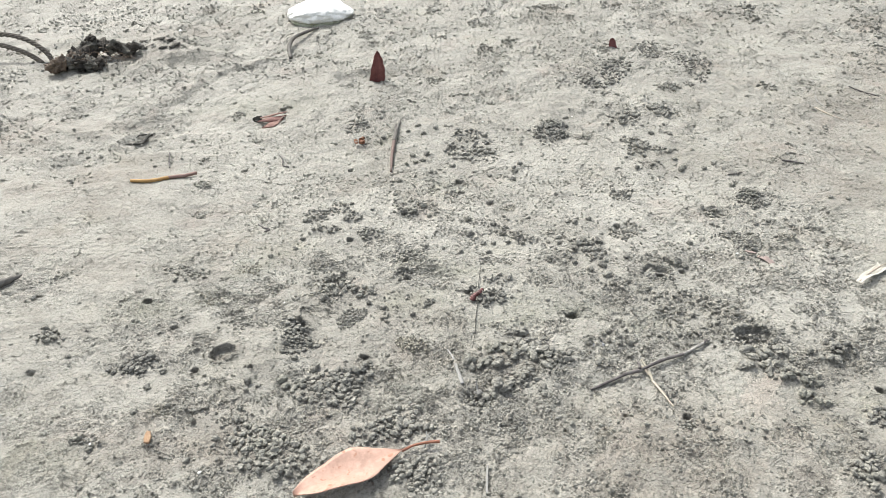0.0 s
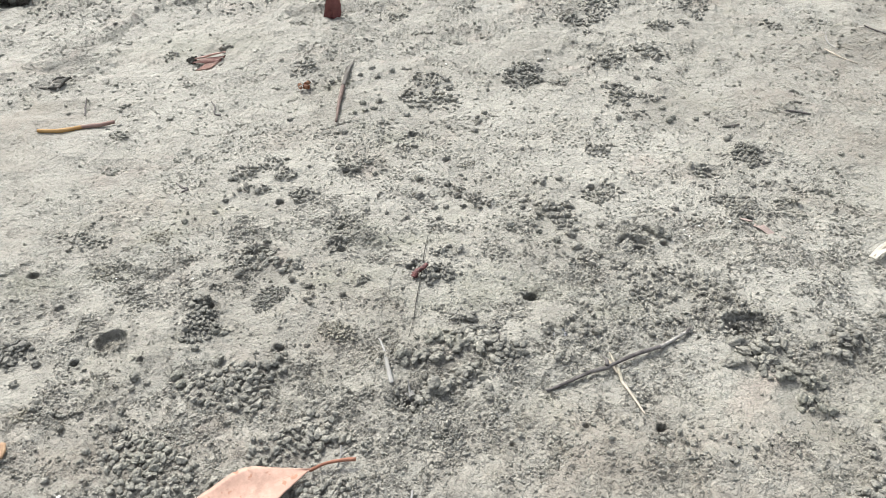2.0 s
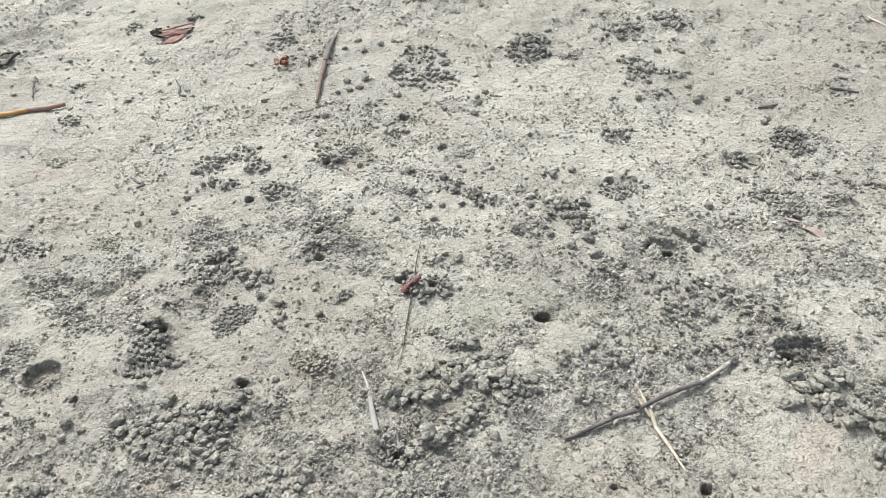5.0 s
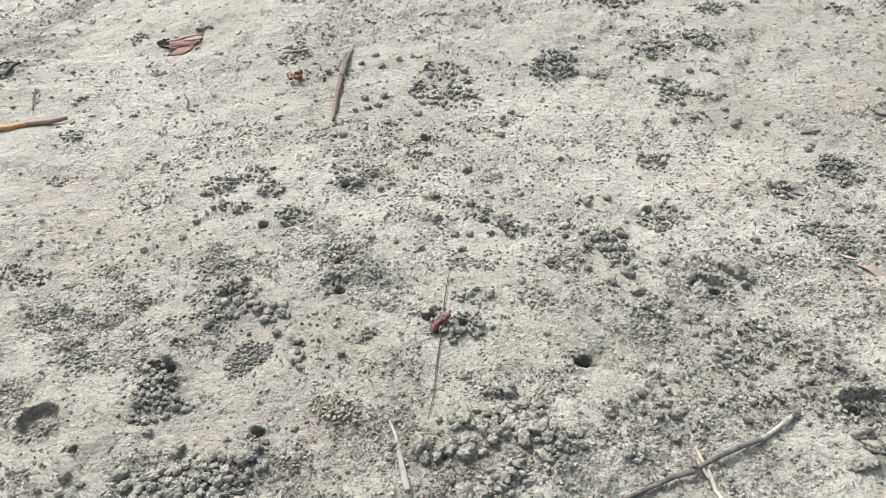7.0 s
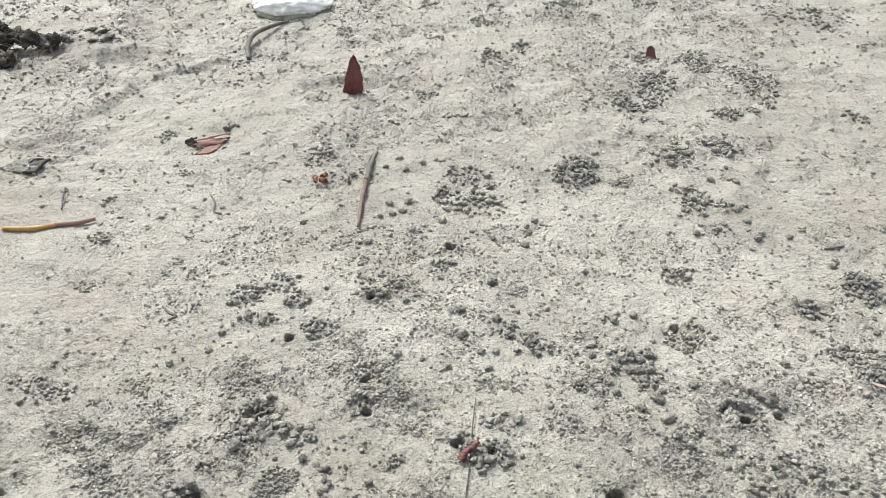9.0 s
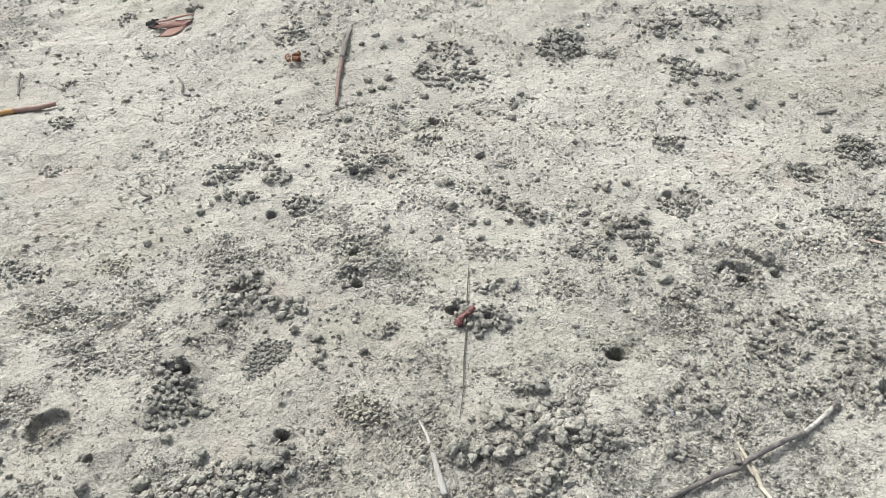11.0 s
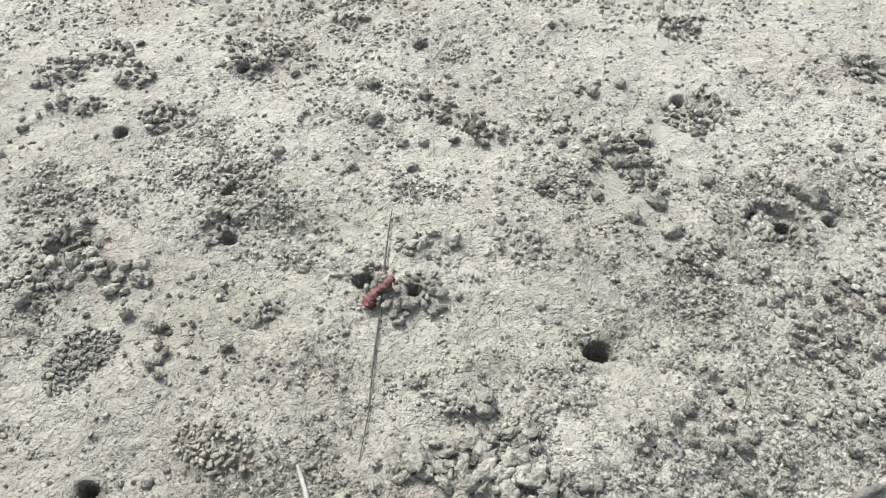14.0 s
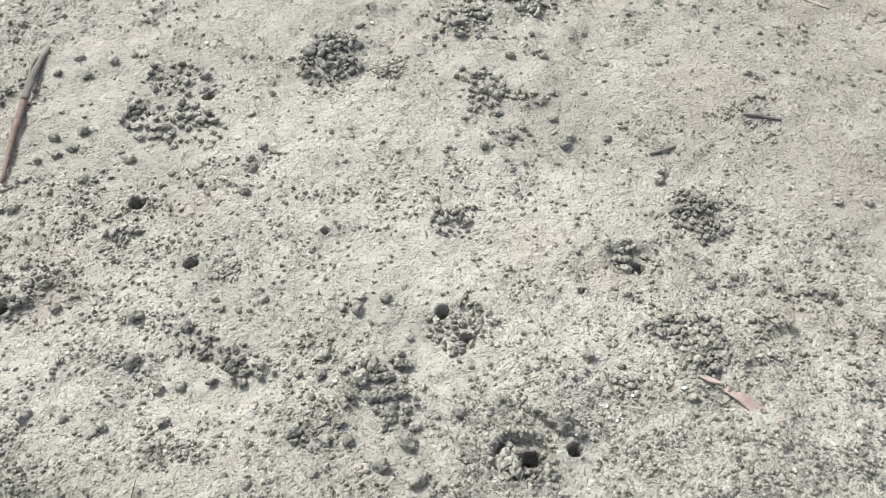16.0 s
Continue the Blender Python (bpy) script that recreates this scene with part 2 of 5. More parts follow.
heap(0.576, 0.781, 0.014, 0.034, 16, 0.0080)
heap(0.182, 1.082, 0.028, 0.031, 16, 0.0070)
heap(-0.070, 0.841, 0.028, 0.041, 26, 0.0060)
heap(-0.029, 0.882, 0.020, 0.031, 14, 0.0060)
heap(-0.156, 0.917, 0.023, 0.032, 14, 0.0060)
heap(-0.290, 0.952, 0.017, 0.027, 12, 0.0060)
heap(-0.364, 0.847, 0.009, 0.018, 7, 0.0060)
heap(0.204, 0.819, 0.026, 0.037, 44, 0.0065)
heap(0.133, 0.835, 0.014, 0.026, 14, 0.0060)
heap(0.133, 0.734, 0.030, 0.062, 75, 0.0075)
heap(0.097, 0.668, 0.026, 0.021, 30, 0.0070)
heap(0.265, 0.732, 0.033, 0.057, 60, 0.0070)
heap(0.237, 0.652, 0.010, 0.012, 8, 0.0070)
heap(0.200, 0.643, 0.017, 0.020, 26, 0.0070)
heap(0.121, 0.540, 0.020, 0.027, 46, 0.0080)
heap(0.170, 0.558, 0.019, 0.016, 30, 0.0070)
heap(0.121, 0.445, 0.017, 0.023, 26, 0.0070)
heap(0.151, 0.429, 0.019, 0.010, 14, 0.0070)
heap(0.012, 0.503, 0.023, 0.032, 48, 0.0085)
heap(-0.154, 0.702, 0.018, 0.022, 20, 0.0060)
heap(-0.056, 0.721, 0.016, 0.020, 16, 0.0050)
heap(-0.117, 0.636, 0.016, 0.011, 9, 0.0060)
heap(-0.260, 0.535, 0.015, 0.027, 30, 0.0060)
heap(-0.097, 0.490, 0.024, 0.023, 30, 0.0070)
heap(-0.091, 0.436, 0.034, 0.028, 46, 0.0070)
heap(-0.124, 0.448, 0.012, 0.024, 12, 0.0070)
heap(0.061, 0.485, 0.010, 0.015, 18, 0.0040)
heap(0.110, 0.447, 0.013, 0.023, 20, 0.0070)
heap(0.350, 0.636, 0.013, 0.014, 12, 0.0070)
heap(-0.280, 0.294, 0.021, 0.012, 20, 0.0070)
heap(-0.253, 0.300, 0.019, 0.009, 12, 0.0070)
heap(-0.236, 0.284, 0.012, 0.007, 9, 0.0070)
heap(-0.268, 0.262, 0.020, 0.010, 16, 0.0075)
heap(-0.211, 0.251, 0.012, 0.011, 22, 0.0060)
heap(-0.176, 0.292, 0.011, 0.010, 10, 0.0090)
heap(-0.159, 0.303, 0.011, 0.009, 9, 0.0095)
heap(-0.184, 0.314, 0.014, 0.012, 10, 0.0050)
heap(-0.167, 0.201, 0.012, 0.009, 30, 0.0060)
heap(-0.171, 0.168, 0.011, 0.008, 16, 0.0056)
heap(-0.246, 0.150, 0.009, 0.006, 12, 0.0070)
heap(-0.232, 0.167, 0.005, 0.009, 8, 0.0060)
heap(-0.231, 0.144, 0.020, 0.010, 20, 0.0080)
heap(-0.207, 0.138, 0.019, 0.012, 12, 0.0080)
heap(-0.262, 0.068, 0.015, 0.020, 62, 0.0060)
heap(-0.261, 0.082, 0.008, 0.007, 14, 0.0060)
heap(-0.214, 0.100, 0.015, 0.012, 90, 0.0030)
heap(-0.397, 0.177, 0.021, 0.015, 44, 0.0050)
heap(-0.156, 0.057, 0.012, 0.011, 50, 0.0025)
heap(-0.332, 0.183, 0.013, 0.014, 40, 0.0025)
heap(-0.079, 0.125, 0.012, 0.013, 34, 0.0080)
heap(-0.075, 0.152, 0.013, 0.011, 14, 0.0070)
heap(-0.254, 0.315, 0.018, 0.007, 10, 0.0060)
heap(-0.119, 0.339, 0.014, 0.011, 14, 0.0050)
heap(-0.147, 0.354, 0.012, 0.015, 16, 0.0040)
heap(-0.062, 0.072, 0.007, 0.004, 10, 0.0050)
heap(-0.053, 0.242, 0.022, 0.013, 12, 0.0058)
heap(-0.043, 0.230, 0.018, 0.009, 12, 0.0060)
heap(0.032, 0.212, 0.017, 0.022, 14, 0.0080)
heap(0.070, 0.242, 0.019, 0.026, 30, 0.0060)
heap(0.079, 0.322, 0.018, 0.014, 24, 0.0050)
heap(0.222, 0.306, 0.014, 0.014, 30, 0.0062)
heap(0.172, 0.284, 0.010, 0.012, 14, 0.0060)
heap(0.192, 0.219, 0.016, 0.019, 48, 0.0090)
heap(-0.011, 0.186, 0.017, 0.015, 7, 0.0050)
heap(-0.063, 0.187, 0.014, 0.013, 7, 0.0040)
heap(0.083, 0.095, 0.020, 0.020, 17, 0.0048)
heap(0.110, 0.129, 0.018, 0.018, 12, 0.0056)
heap(0.075, 0.119, 0.014, 0.016, 9, 0.0048)
heap(-0.034, 0.151, 0.020, 0.017, 11, 0.0040)
heap(0.044, 0.143, 0.015, 0.011, 12, 0.0060)
heap(-0.095, -0.014, 0.012, 0.011, 48, 0.0060)
heap(-0.072, -0.052, 0.021, 0.010, 22, 0.0040)
heap(-0.065, -0.045, 0.008, 0.009, 24, 0.0035)
heap(0.016, 0.023, 0.009, 0.007, 9, 0.0060)
rubble(0.159, 0.035, 0.015, 0.009, 13, 0.0090)
rubble(0.149, 0.020, 0.016, 0.005, 10, 0.0090)
rubble(0.164, 0.005, 0.012, 0.009, 14, 0.0072)
rubble(0.181, 0.002, 0.008, 0.006, 6, 0.0088)
rubble(0.173, -0.016, 0.005, 0.003, 3, 0.0088)
rubble(0.178, -0.024, 0.007, 0.003, 4, 0.0092)
rubble(0.222, 0.041, 0.013, 0.009, 12, 0.0086)
rubble(0.206, 0.025, 0.009, 0.004, 5, 0.0084)
heap(0.152, 0.058, 0.015, 0.012, 12, 0.0060)
heap(0.081, 0.064, 0.024, 0.012, 30, 0.0050)
heap(0.127, 0.109, 0.014, 0.012, 9, 0.0060)
heap(0.148, 0.191, 0.011, 0.013, 14, 0.0040)
heap(0.254, 0.235, 0.020, 0.013, 10, 0.0050)
heap(-0.223, -0.000, 0.028, 0.024, 92, 0.0075)
heap(-0.205, 0.013, 0.017, 0.013, 30, 0.0075)
heap(-0.263, -0.063, 0.029, 0.019, 80, 0.0080)
heap(-0.249, -0.086, 0.019, 0.010, 26, 0.0080)
heap(-0.165, -0.050, 0.026, 0.016, 54, 0.0080)
heap(-0.153, -0.031, 0.014, 0.009, 14, 0.0060)
heap(-0.142, -0.092, 0.018, 0.016, 52, 0.0080)
heap(-0.403, 0.036, 0.018, 0.014, 36, 0.0065)
heap(-0.500, 0.076, 0.014, 0.010, 24, 0.0060)
heap(-0.410, -0.058, 0.019, 0.011, 14, 0.0060)
heap(-0.358, -0.028, 0.013, 0.011, 22, 0.0030)
heap(-0.148, 0.055, 0.019, 0.016, 30, 0.0025)
heap(-0.362, 0.132, 0.023, 0.016, 34, 0.0025)
heap(0.220, -0.041, 0.011, 0.008, 12, 0.0070)
heap(0.192, -0.092, 0.014, 0.015, 36, 0.0070)
heap(-0.120, -0.053, 0.014, 0.010, 16, 0.0040)
heap(-0.533, 0.178, 0.019, 0.019, 14, 0.0040)
heap(-0.425, 0.307, 0.011, 0.011, 8, 0.0040)
heap(-0.129, 0.358, 0.008, 0.009, 6, 0.0040)
heap(0.019, 0.524, 0.013, 0.011, 22, 0.0070)
heap(0.005, 0.492, 0.019, 0.022, 44, 0.0090)
heap(0.053, 0.474, 0.009, 0.009, 22, 0.0040)
heap(0.223, 0.313, 0.013, 0.010, 36, 0.0050)
heap(0.228, 0.290, 0.009, 0.007, 12, 0.0060)
heap(0.190, 0.205, 0.013, 0.010, 24, 0.0100)
heap(0.169, 0.226, 0.010, 0.004, 12, 0.0070)
heap(0.221, 0.200, 0.014, 0.003, 18, 0.0070)
heap(0.274, 0.234, 0.012, 0.008, 7, 0.0060)
heap(0.236, 0.222, 0.009, 0.006, 6, 0.0070)
heap(-0.062, 0.254, 0.013, 0.011, 8, 0.0060)
heap(0.017, 0.224, 0.011, 0.007, 10, 0.0080)
heap(-0.056, 0.300, 0.013, 0.009, 16, 0.0030)

hole(-0.424, 0.131, 0.0050)
hole(-0.196, 0.043, 0.0040)
hole(-0.542, 0.143, 0.0040, 0.012)
hole(-0.384, 0.088, 0.0038, 0.012)
hole(-0.345, 0.025, 0.0040)
hole(-0.494, 0.025, 0.0036, 0.010)
hole(0.072, -0.037, 0.0035, 0.012)
hole(0.235, -0.009, 0.0045)
hole(-0.005, 0.096, 0.0062)
hole(0.1140, 0.1650, 0.0040)
hole(0.0930, 0.1650, 0.0056)
hole(-0.114, 0.366, 0.0050)
hole(0.002, 0.321, 0.0026, 0.015)
hole(-0.076, 0.309, 0.0046)
hole(0.178, 0.273, 0.0048)
hole(0.215, 0.341, 0.0040)
hole(0.063, 0.256, 0.0042)
hole(-0.101, 0.134, 0.0054)
hole(-0.079, 0.127, 0.0034, 0.015)
hole(-0.238, 0.161, 0.0036)
hole(0.074, 0.237, 0.0052)
hole(-0.169, 0.192, 0.0042, 0.012)
hole(-0.164, 0.161, 0.0046, 0.02)
hole(-0.233, 0.239, 0.0042)
hole(-0.076, 0.467, 0.0050)
hole(-0.260, 0.088, 0.0036)
hole(-0.294, 0.025, 0.0022, 0.010)
hole(0.145, 0.058, 0.0048)
hole(-0.095, -0.013, 0.0034)
hole(0.023, -0.035, 0.0028, 0.012)
hole(-0.026, -0.049, 0.0022, 0.010)
hole(-0.175, 0.289, 0.0040, 0.012)
hole(0.141, 0.258, 0.0022, 0.010)
heap(-0.438, 0.375, 0.013, 0.009, 22, 0.0050)
heap(-0.456, 0.440, 0.007, 0.009, 9, 0.0050)
heap(-0.444, 0.586, 0.011, 0.015, 10, 0.0060)
heap(-0.399, 0.500, 0.012, 0.009, 12, 0.0040)
heap(-0.376, 0.615, 0.012, 0.016, 4, 0.0090)
heap(-0.417, 0.305, 0.013, 0.015, 14, 0.0040)
heap(-0.261, 0.110, 0.005, 0.005, 8, 0.0050)
heap(-0.314, 0.091, 0.015, 0.006, 14, 0.0040)
heap(-0.259, 0.136, 0.022, 0.009, 14, 0.0040)
heap(-0.141, 0.120, 0.007, 0.005, 8, 0.0040)

# a broken arc of coarse clods
rubble(-0.082, 0.048, 0.008, 0.006, 7, 0.0079)
rubble(-0.079, 0.028, 0.009, 0.006, 10, 0.0075)
rubble(-0.063, 0.051, 0.011, 0.008, 16, 0.0068)
rubble(-0.045, 0.055, 0.012, 0.007, 16, 0.0073)
rubble(-0.061, 0.039, 0.008, 0.005, 8, 0.0073)
rubble(-0.044, 0.043, 0.013, 0.006, 14, 0.0077)
rubble(-0.033, 0.034, 0.010, 0.009, 12, 0.0073)
rubble(-0.020, 0.030, 0.008, 0.008, 9, 0.0062)
rubble(-0.054, 0.015, 0.008, 0.006, 11, 0.0066)
rubble(-0.058, 0.006, 0.009, 0.005, 12, 0.0068)
rubble(-0.073, -0.001, 0.006, 0.004, 7, 0.0079)
rubble(-0.077, -0.007, 0.006, 0.004, 7, 0.0086)
rubble(-0.083, -0.013, 0.005, 0.003, 6, 0.0077)
rubble(-0.042, -0.007, 0.004, 0.008, 7, 0.0066)
rubble(-0.102, 0.026, 0.006, 0.005, 5, 0.0068)
rubble(-0.057, 0.073, 0.005, 0.004, 4, 0.0066)

# scattered clods of trampled mud
rubble(0.100, 0.105, 0.050, 0.048, 28, 0.0050)
rubble(0.140, 0.085, 0.036, 0.030, 18, 0.0048)
rubble(0.045, 0.060, 0.040, 0.042, 20, 0.0048)
rubble(0.110, 0.060, 0.045, 0.030, 16, 0.0045)
rubble(0.100, -0.050, 0.090, 0.045, 30, 0.0036)
rubble(0.000, -0.050, 0.080, 0.040, 20, 0.0036)
rubble(0.020, 0.205, 0.050, 0.050, 18, 0.0056)
rubble(-0.180, 0.105, 0.090, 0.050, 16, 0.0046)
rubble(-0.300, -0.020, 0.090, 0.060, 18, 0.0050)

# rims of crumbs round open burrows
rubble(0.0890, 0.1650, 0.0152, 0.0132, 16, 0.0036, 0.9)
rubble(0.0821, 0.1660, 0.0050, 0.0070, 9, 0.0058)
rubble(0.0924, 0.1576, 0.0070, 0.0032, 8, 0.0056)
heap(0.152, 0.058, 0.0190, 0.0140, 34, 0.0055, 0.85)
heap(-0.238, 0.161, 0.0120, 0.0105, 24, 0.0055, 0.7)
heap(0.068, 0.243, 0.0140, 0.0140, 26, 0.0050, 0.7)
heap(-0.400, 0.034, 0.0120, 0.0110, 24, 0.0055, 0.7)
heap(-0.098, 0.136, 0.0070, 0.0070, 14, 0.0045, 0.8)
heap(0.178, 0.277, 0.0140, 0.0110, 24, 0.0050, 0.7)
heap(-0.168, 0.195, 0.0100, 0.0080, 18, 0.0045, 0.7)
heap(-0.155, 0.172, 0.010, 0.005, 8, 0.0050)

# craters and collapsed burrows
pit(-0.325, 0.048, 0.0112, 0.0115, 0.0060, 0.12)
pit(0.153, 0.058, 0.0160, 0.0115, 0.0062, 0.26)
pit(0.0890, 0.1650, 0.0138, 0.0120, 0.0060, 0.18)
pit(0.066, 0.243, 0.0150, 0.0150, 0.0030, 0.8)
pit(-0.238, 0.161, 0.0110, 0.0100, 0.0050, 0.6)
pit(-0.168, 0.197, 0.0110, 0.0080, 0.0028, 0.8)
pit(-0.166, 0.166, 0.0090, 0.0060, 0.0025, 0.8)
pit(-0.260, 0.086, 0.0080, 0.0060, 0.0040, 0.6)
pit(-0.265, 0.738, 0.0500, 0.0220, 0.0070, 0.40)
pit(-0.095, -0.014, 0.0130, 0.0110, 0.0050, 0.6)
pit(0.178, 0.277, 0.0150, 0.0110, 0.0050, 0.7)
pit(-0.560, 0.560, 0.0500, 0.0300, 0.0060, 0.8)
pit(-0.620, 0.430, 0.0500, 0.0400, 0.0050, 0.9)
pit(0.430, 0.480, 0.0600, 0.0500, 0.0040, 0.9)
mound(-0.155, 0.057, 0.0150, 0.0130, 0.0030)
mound(-0.148, 0.186, 0.0200, 0.0170, 0.0030)
mound(-0.118, 0.620, 0.0200, 0.0140, 0.0050)
mound(-0.056, 0.721, 0.0200, 0.0160, 0.0060)
mound(0.002, 0.330, 0.0160, 0.0150, 0.0030)
mound(-0.240, 0.585, 0.0150, 0.0130, 0.0050)
mound(-0.640, 0.900, 0.1000, 0.0500, 0.0150)
mound(0.300, 0.420, 0.0800, 0.0600, 0.0040)
mound(0.150, 0.600, 0.0900, 0.0500, 0.0040)

_table = np.random.RandomState(7).rand(256, 256)


def lattice(x, y):
    """Smooth value noise in 0..1."""
    xi, yi = np.floor(x).astype(np.int64), np.floor(y).astype(np.int64)
    fx, fy = x - xi, y - yi
    fx, fy = fx * fx * fx * (fx * (fx * 6 - 15) + 10), fy * fy * fy * (fy * (fy * 6 - 15) + 10)
    a, b = _table[xi % 256, yi % 256], _table[(xi + 1) % 256, yi % 256]
    c, d = _table[xi % 256, (yi + 1) % 256], _table[(xi + 1) % 256, (yi + 1) % 256]
    return (a * (1 - fx) + b * fx) * (1 - fy) + (c * (1 - fx) + d * fx) * fy


def fbm(x, y, octaves=4, gain=0.55):
    total, amp, norm = 0.0, 1.0, 0.0
    for k in range(octaves):
        c, s = math.cos(0.6 * k + 0.3), math.sin(0.6 * k + 0.3)
        total = total + amp * lattice((c * x - s * y) * 2.03**k + 17.3 * k, (s * x + c * y) * 2.03**k + 5.1 * k)
        norm += amp
        amp *= gain
    return total / norm - 0.5


def knobs(x, y, cell, share, salt):
    """Flat rounded clods, one at most in a cell; share of the cells holds one."""
    top = np.zeros(np.shape(x))
    u, v = x / cell, y / cell
    xi, yi = np.floor(u).astype(int), np.floor(v).astype(int)
    for i in (-1, 0, 1):
        for j in (-1, 0, 1):
            cx, cy = xi + i, yi + j
            px, py = cx + 0.15 + 0.7 * _table[(cx + salt) % 256, cy % 256], cy + 0.15 + 0.7 * _table[cx % 256, (cy + salt) % 256]
            pick, size = _table[(cx + 2 * salt) % 256, (cy + 91) % 256], _table[(cx + 57) % 256, (cy + 3 * salt) % 256]
            r = 0.26 + 0.30 * size * size
            q = ((u - px) ** 2 + (v - py) ** 2) / (r * r)
            top = np.maximum(top, np.where(pick < share, cell * r * 0.75 * np.sqrt(np.clip(1 - q, 0, 1)), 0))
    return top


def soft(v):
    v = np.clip(v, 0, 1)
    return v * v * (3 - 2 * v)


def roughness_mask(x, y):
    near = 1.25 + 0.42 * soft((0.08 - y) / 0.12) - 0.92 * soft((y - 0.10) / 0.22) + 0.58 * soft((y - 0.42) / 0.2)
    near = near + 0.35 * soft((0.02 - y) / 0.06) * soft((x + 0.05) / 0.1)
    near = near - 0.45 * np.exp(-(((x - 0.21) / 0.09) ** 2) - ((y - 0.16) / 0.08) ** 2)
    near = near - 0.22 * np.exp(-(((x - 0.04) / 0.16) ** 2) - ((y - 0.28) / 0.12) ** 2) - 0.25 * np.exp(-(((x - 0.17) / 0.07) ** 2) - ((y - 0.10) / 0.06) ** 2)
    return np.clip(0.92 * near * soft((fbm(x * 14 + 3, y * 14 + 9, 3) + 0.20) / 0.32) * soft((fbm(x * 48, y * 48 + 7, 3) + 0.24) / 0.32), 0, 1)


def segment(x, y, ax, ay, bx, by):
    t = np.clip(((x - ax) * (bx - ax) + (y - ay) * (by - ay)) / ((bx - ax) ** 2 + (by - ay) ** 2), 0, 1)
    return np.hypot(x - ax - t * (bx - ax), y - ay - t * (by - ay))


def ground_height(x, y):
    x, y = np.asarray(x, float), np.asarray(y, float)
    away = np.hypot(x + 0.05, y - 0.25)
    far = soft((away - 0.7) / 1.5)
    h = (0.006 + 0.05 * far) * fbm(x * 3.2 + 40, y * 3.2 + 11, 2) + 0.0090 * fbm(x * 13 + 2, y * 13 + 30, 3) + 0.0040 * fbm(x * 34 + 2, y * 34 + 30, 2)
    h = h + 0.011 * soft((-0.40 - x) / 0.15) * soft((y - 0.30) / 0.2) * fbm(x * 21 + 0.7 * y * 21, y * 34, 3)
    rough = roughness_mask(x, y)
    h = h + (0.0026 + 0.0016 * rough + 0.0046 * soft((y - 0.42) / 0.2)) * fbm(x * 62, y * 62, 3) + (0.0012 + 0.0014 * rough) * fbm(x * 210 + 8, y * 210, 3, 0.75)
    wx, wy = x + 0.0020 * fbm(x * 230, y * 230 + 50, 2), y + 0.0020 * fbm(x * 230 + 90, y * 230, 2)
    group = rough * soft((fbm(x * 75 + 31, y * 75 + 12, 3) + 0.06) / 0.16)
    clods = np.maximum(0.8 * knobs(wx, wy, 0.0090, 0.14 * group, 31), 0.8 * knobs(wx, wy, 0.0052, 0.02 + 0.38 * group, 77))
    h = h + np.maximum(clods, 0.7 * knobs(wx, wy, 0.0031, 0.03 + 0.10 * rough + 0.45 * group, 143))
    # ridge of a shallow buried root and drag marks beside it
    rx, ry = x + 0.006 * fbm(x * 25, y * 25 + 70, 2), y + 0.012 * fbm(x * 25 + 31, y * 25, 2)
    for ax, ay, bx, by, w, e in ((-0.562, 0.654, -0.537, 0.723, 0.005, 0.005), (-0.537, 0.723, -0.495, 0.784, 0.005, 0.006), (-0.495, 0.784, -0.434, 0.822, 0.005, 0.006), (-0.635, 0.856, -0.545, 0.862, 0.010, 0.008), (-0.60, 0.50, -0.55, 0.57, 0.008, 0.004)):
        h = h + e * np.exp(-((segment(rx, ry, ax, ay, bx, by) / w) ** 2))
    wx, wy = x + 0.0022 * fbm(x * 170, y * 170 + 50, 2), y + 0.0022 * fbm(x * 170 + 90, y * 170, 2)
    for cx, cy, a, b, e in MOUNDS:
        q = ((wx - cx) / a) ** 2 + ((wy - cy) / b) ** 2
        h = h + e * np.exp(-1.3 * q)
    for cx, cy, a, b, n, d, inner in HEAPS:
        q = ((x - cx) / (a + 0.003)) ** 2 + ((y - cy) / (b + 0.003)) ** 2
        h = h + np.where((q < 1) & (inner == 0), 0.45 * d * min(1.0, n * d * d / (4 * a * b)) * soft(1 - q), 0)
    for cx, cy, a, b, e, s in PITS:
        q = np.sqrt(((wx - cx) / a) ** 2 + ((wy - cy) / b) ** 2)
        h = h - e * soft((1 + s / 2 - q) / s)
        h = h + 0.16 * e * np.exp(-(((q - 1.15 - s / 2) / 0.28) ** 2))
    for cx, cy, r, e in HOLES:
        q = np.hypot(wx - cx, wy - cy) / r
        h = h - e * soft((1.16 - q) / 0.42)
        h = h + 0.0008 * np.exp(-(((q - 1.7) / 0.4) ** 2))
    return h


# moist mud, plus painted shade between heaped pellets and inside holes
def damp_shade(x, y):
    v = np.zeros_like(x)
    x, y = x + 0.012 * fbm(x * 80, y * 80 + 20, 3), y + 0.012 * fbm(x * 80 + 40, y * 80, 3)
    for cx, cy, a, b, n, d, inner in HEAPS:
        q = np.sqrt(((x - cx) / a) ** 2 + ((y - cy) / b) ** 2)
        v = np.maximum(v, soft((1.05 - q) / 0.35) * soft((n * d * d / (4 * a * b) - 0.38) / 0.50))
    for cx, cy, r, e in HOLES:
        v = np.maximum(v, 0.8 * soft((1.7 - np.hypot(x - cx, y - cy) / r) / 0.7))
    for cx, cy, a, b, e, s in PITS[:2]:
        v = np.maximum(v, 0.4 * soft((1.2 - np.hypot((x - cx) / a, (y - cy) / b)) / 0.3))
    return v


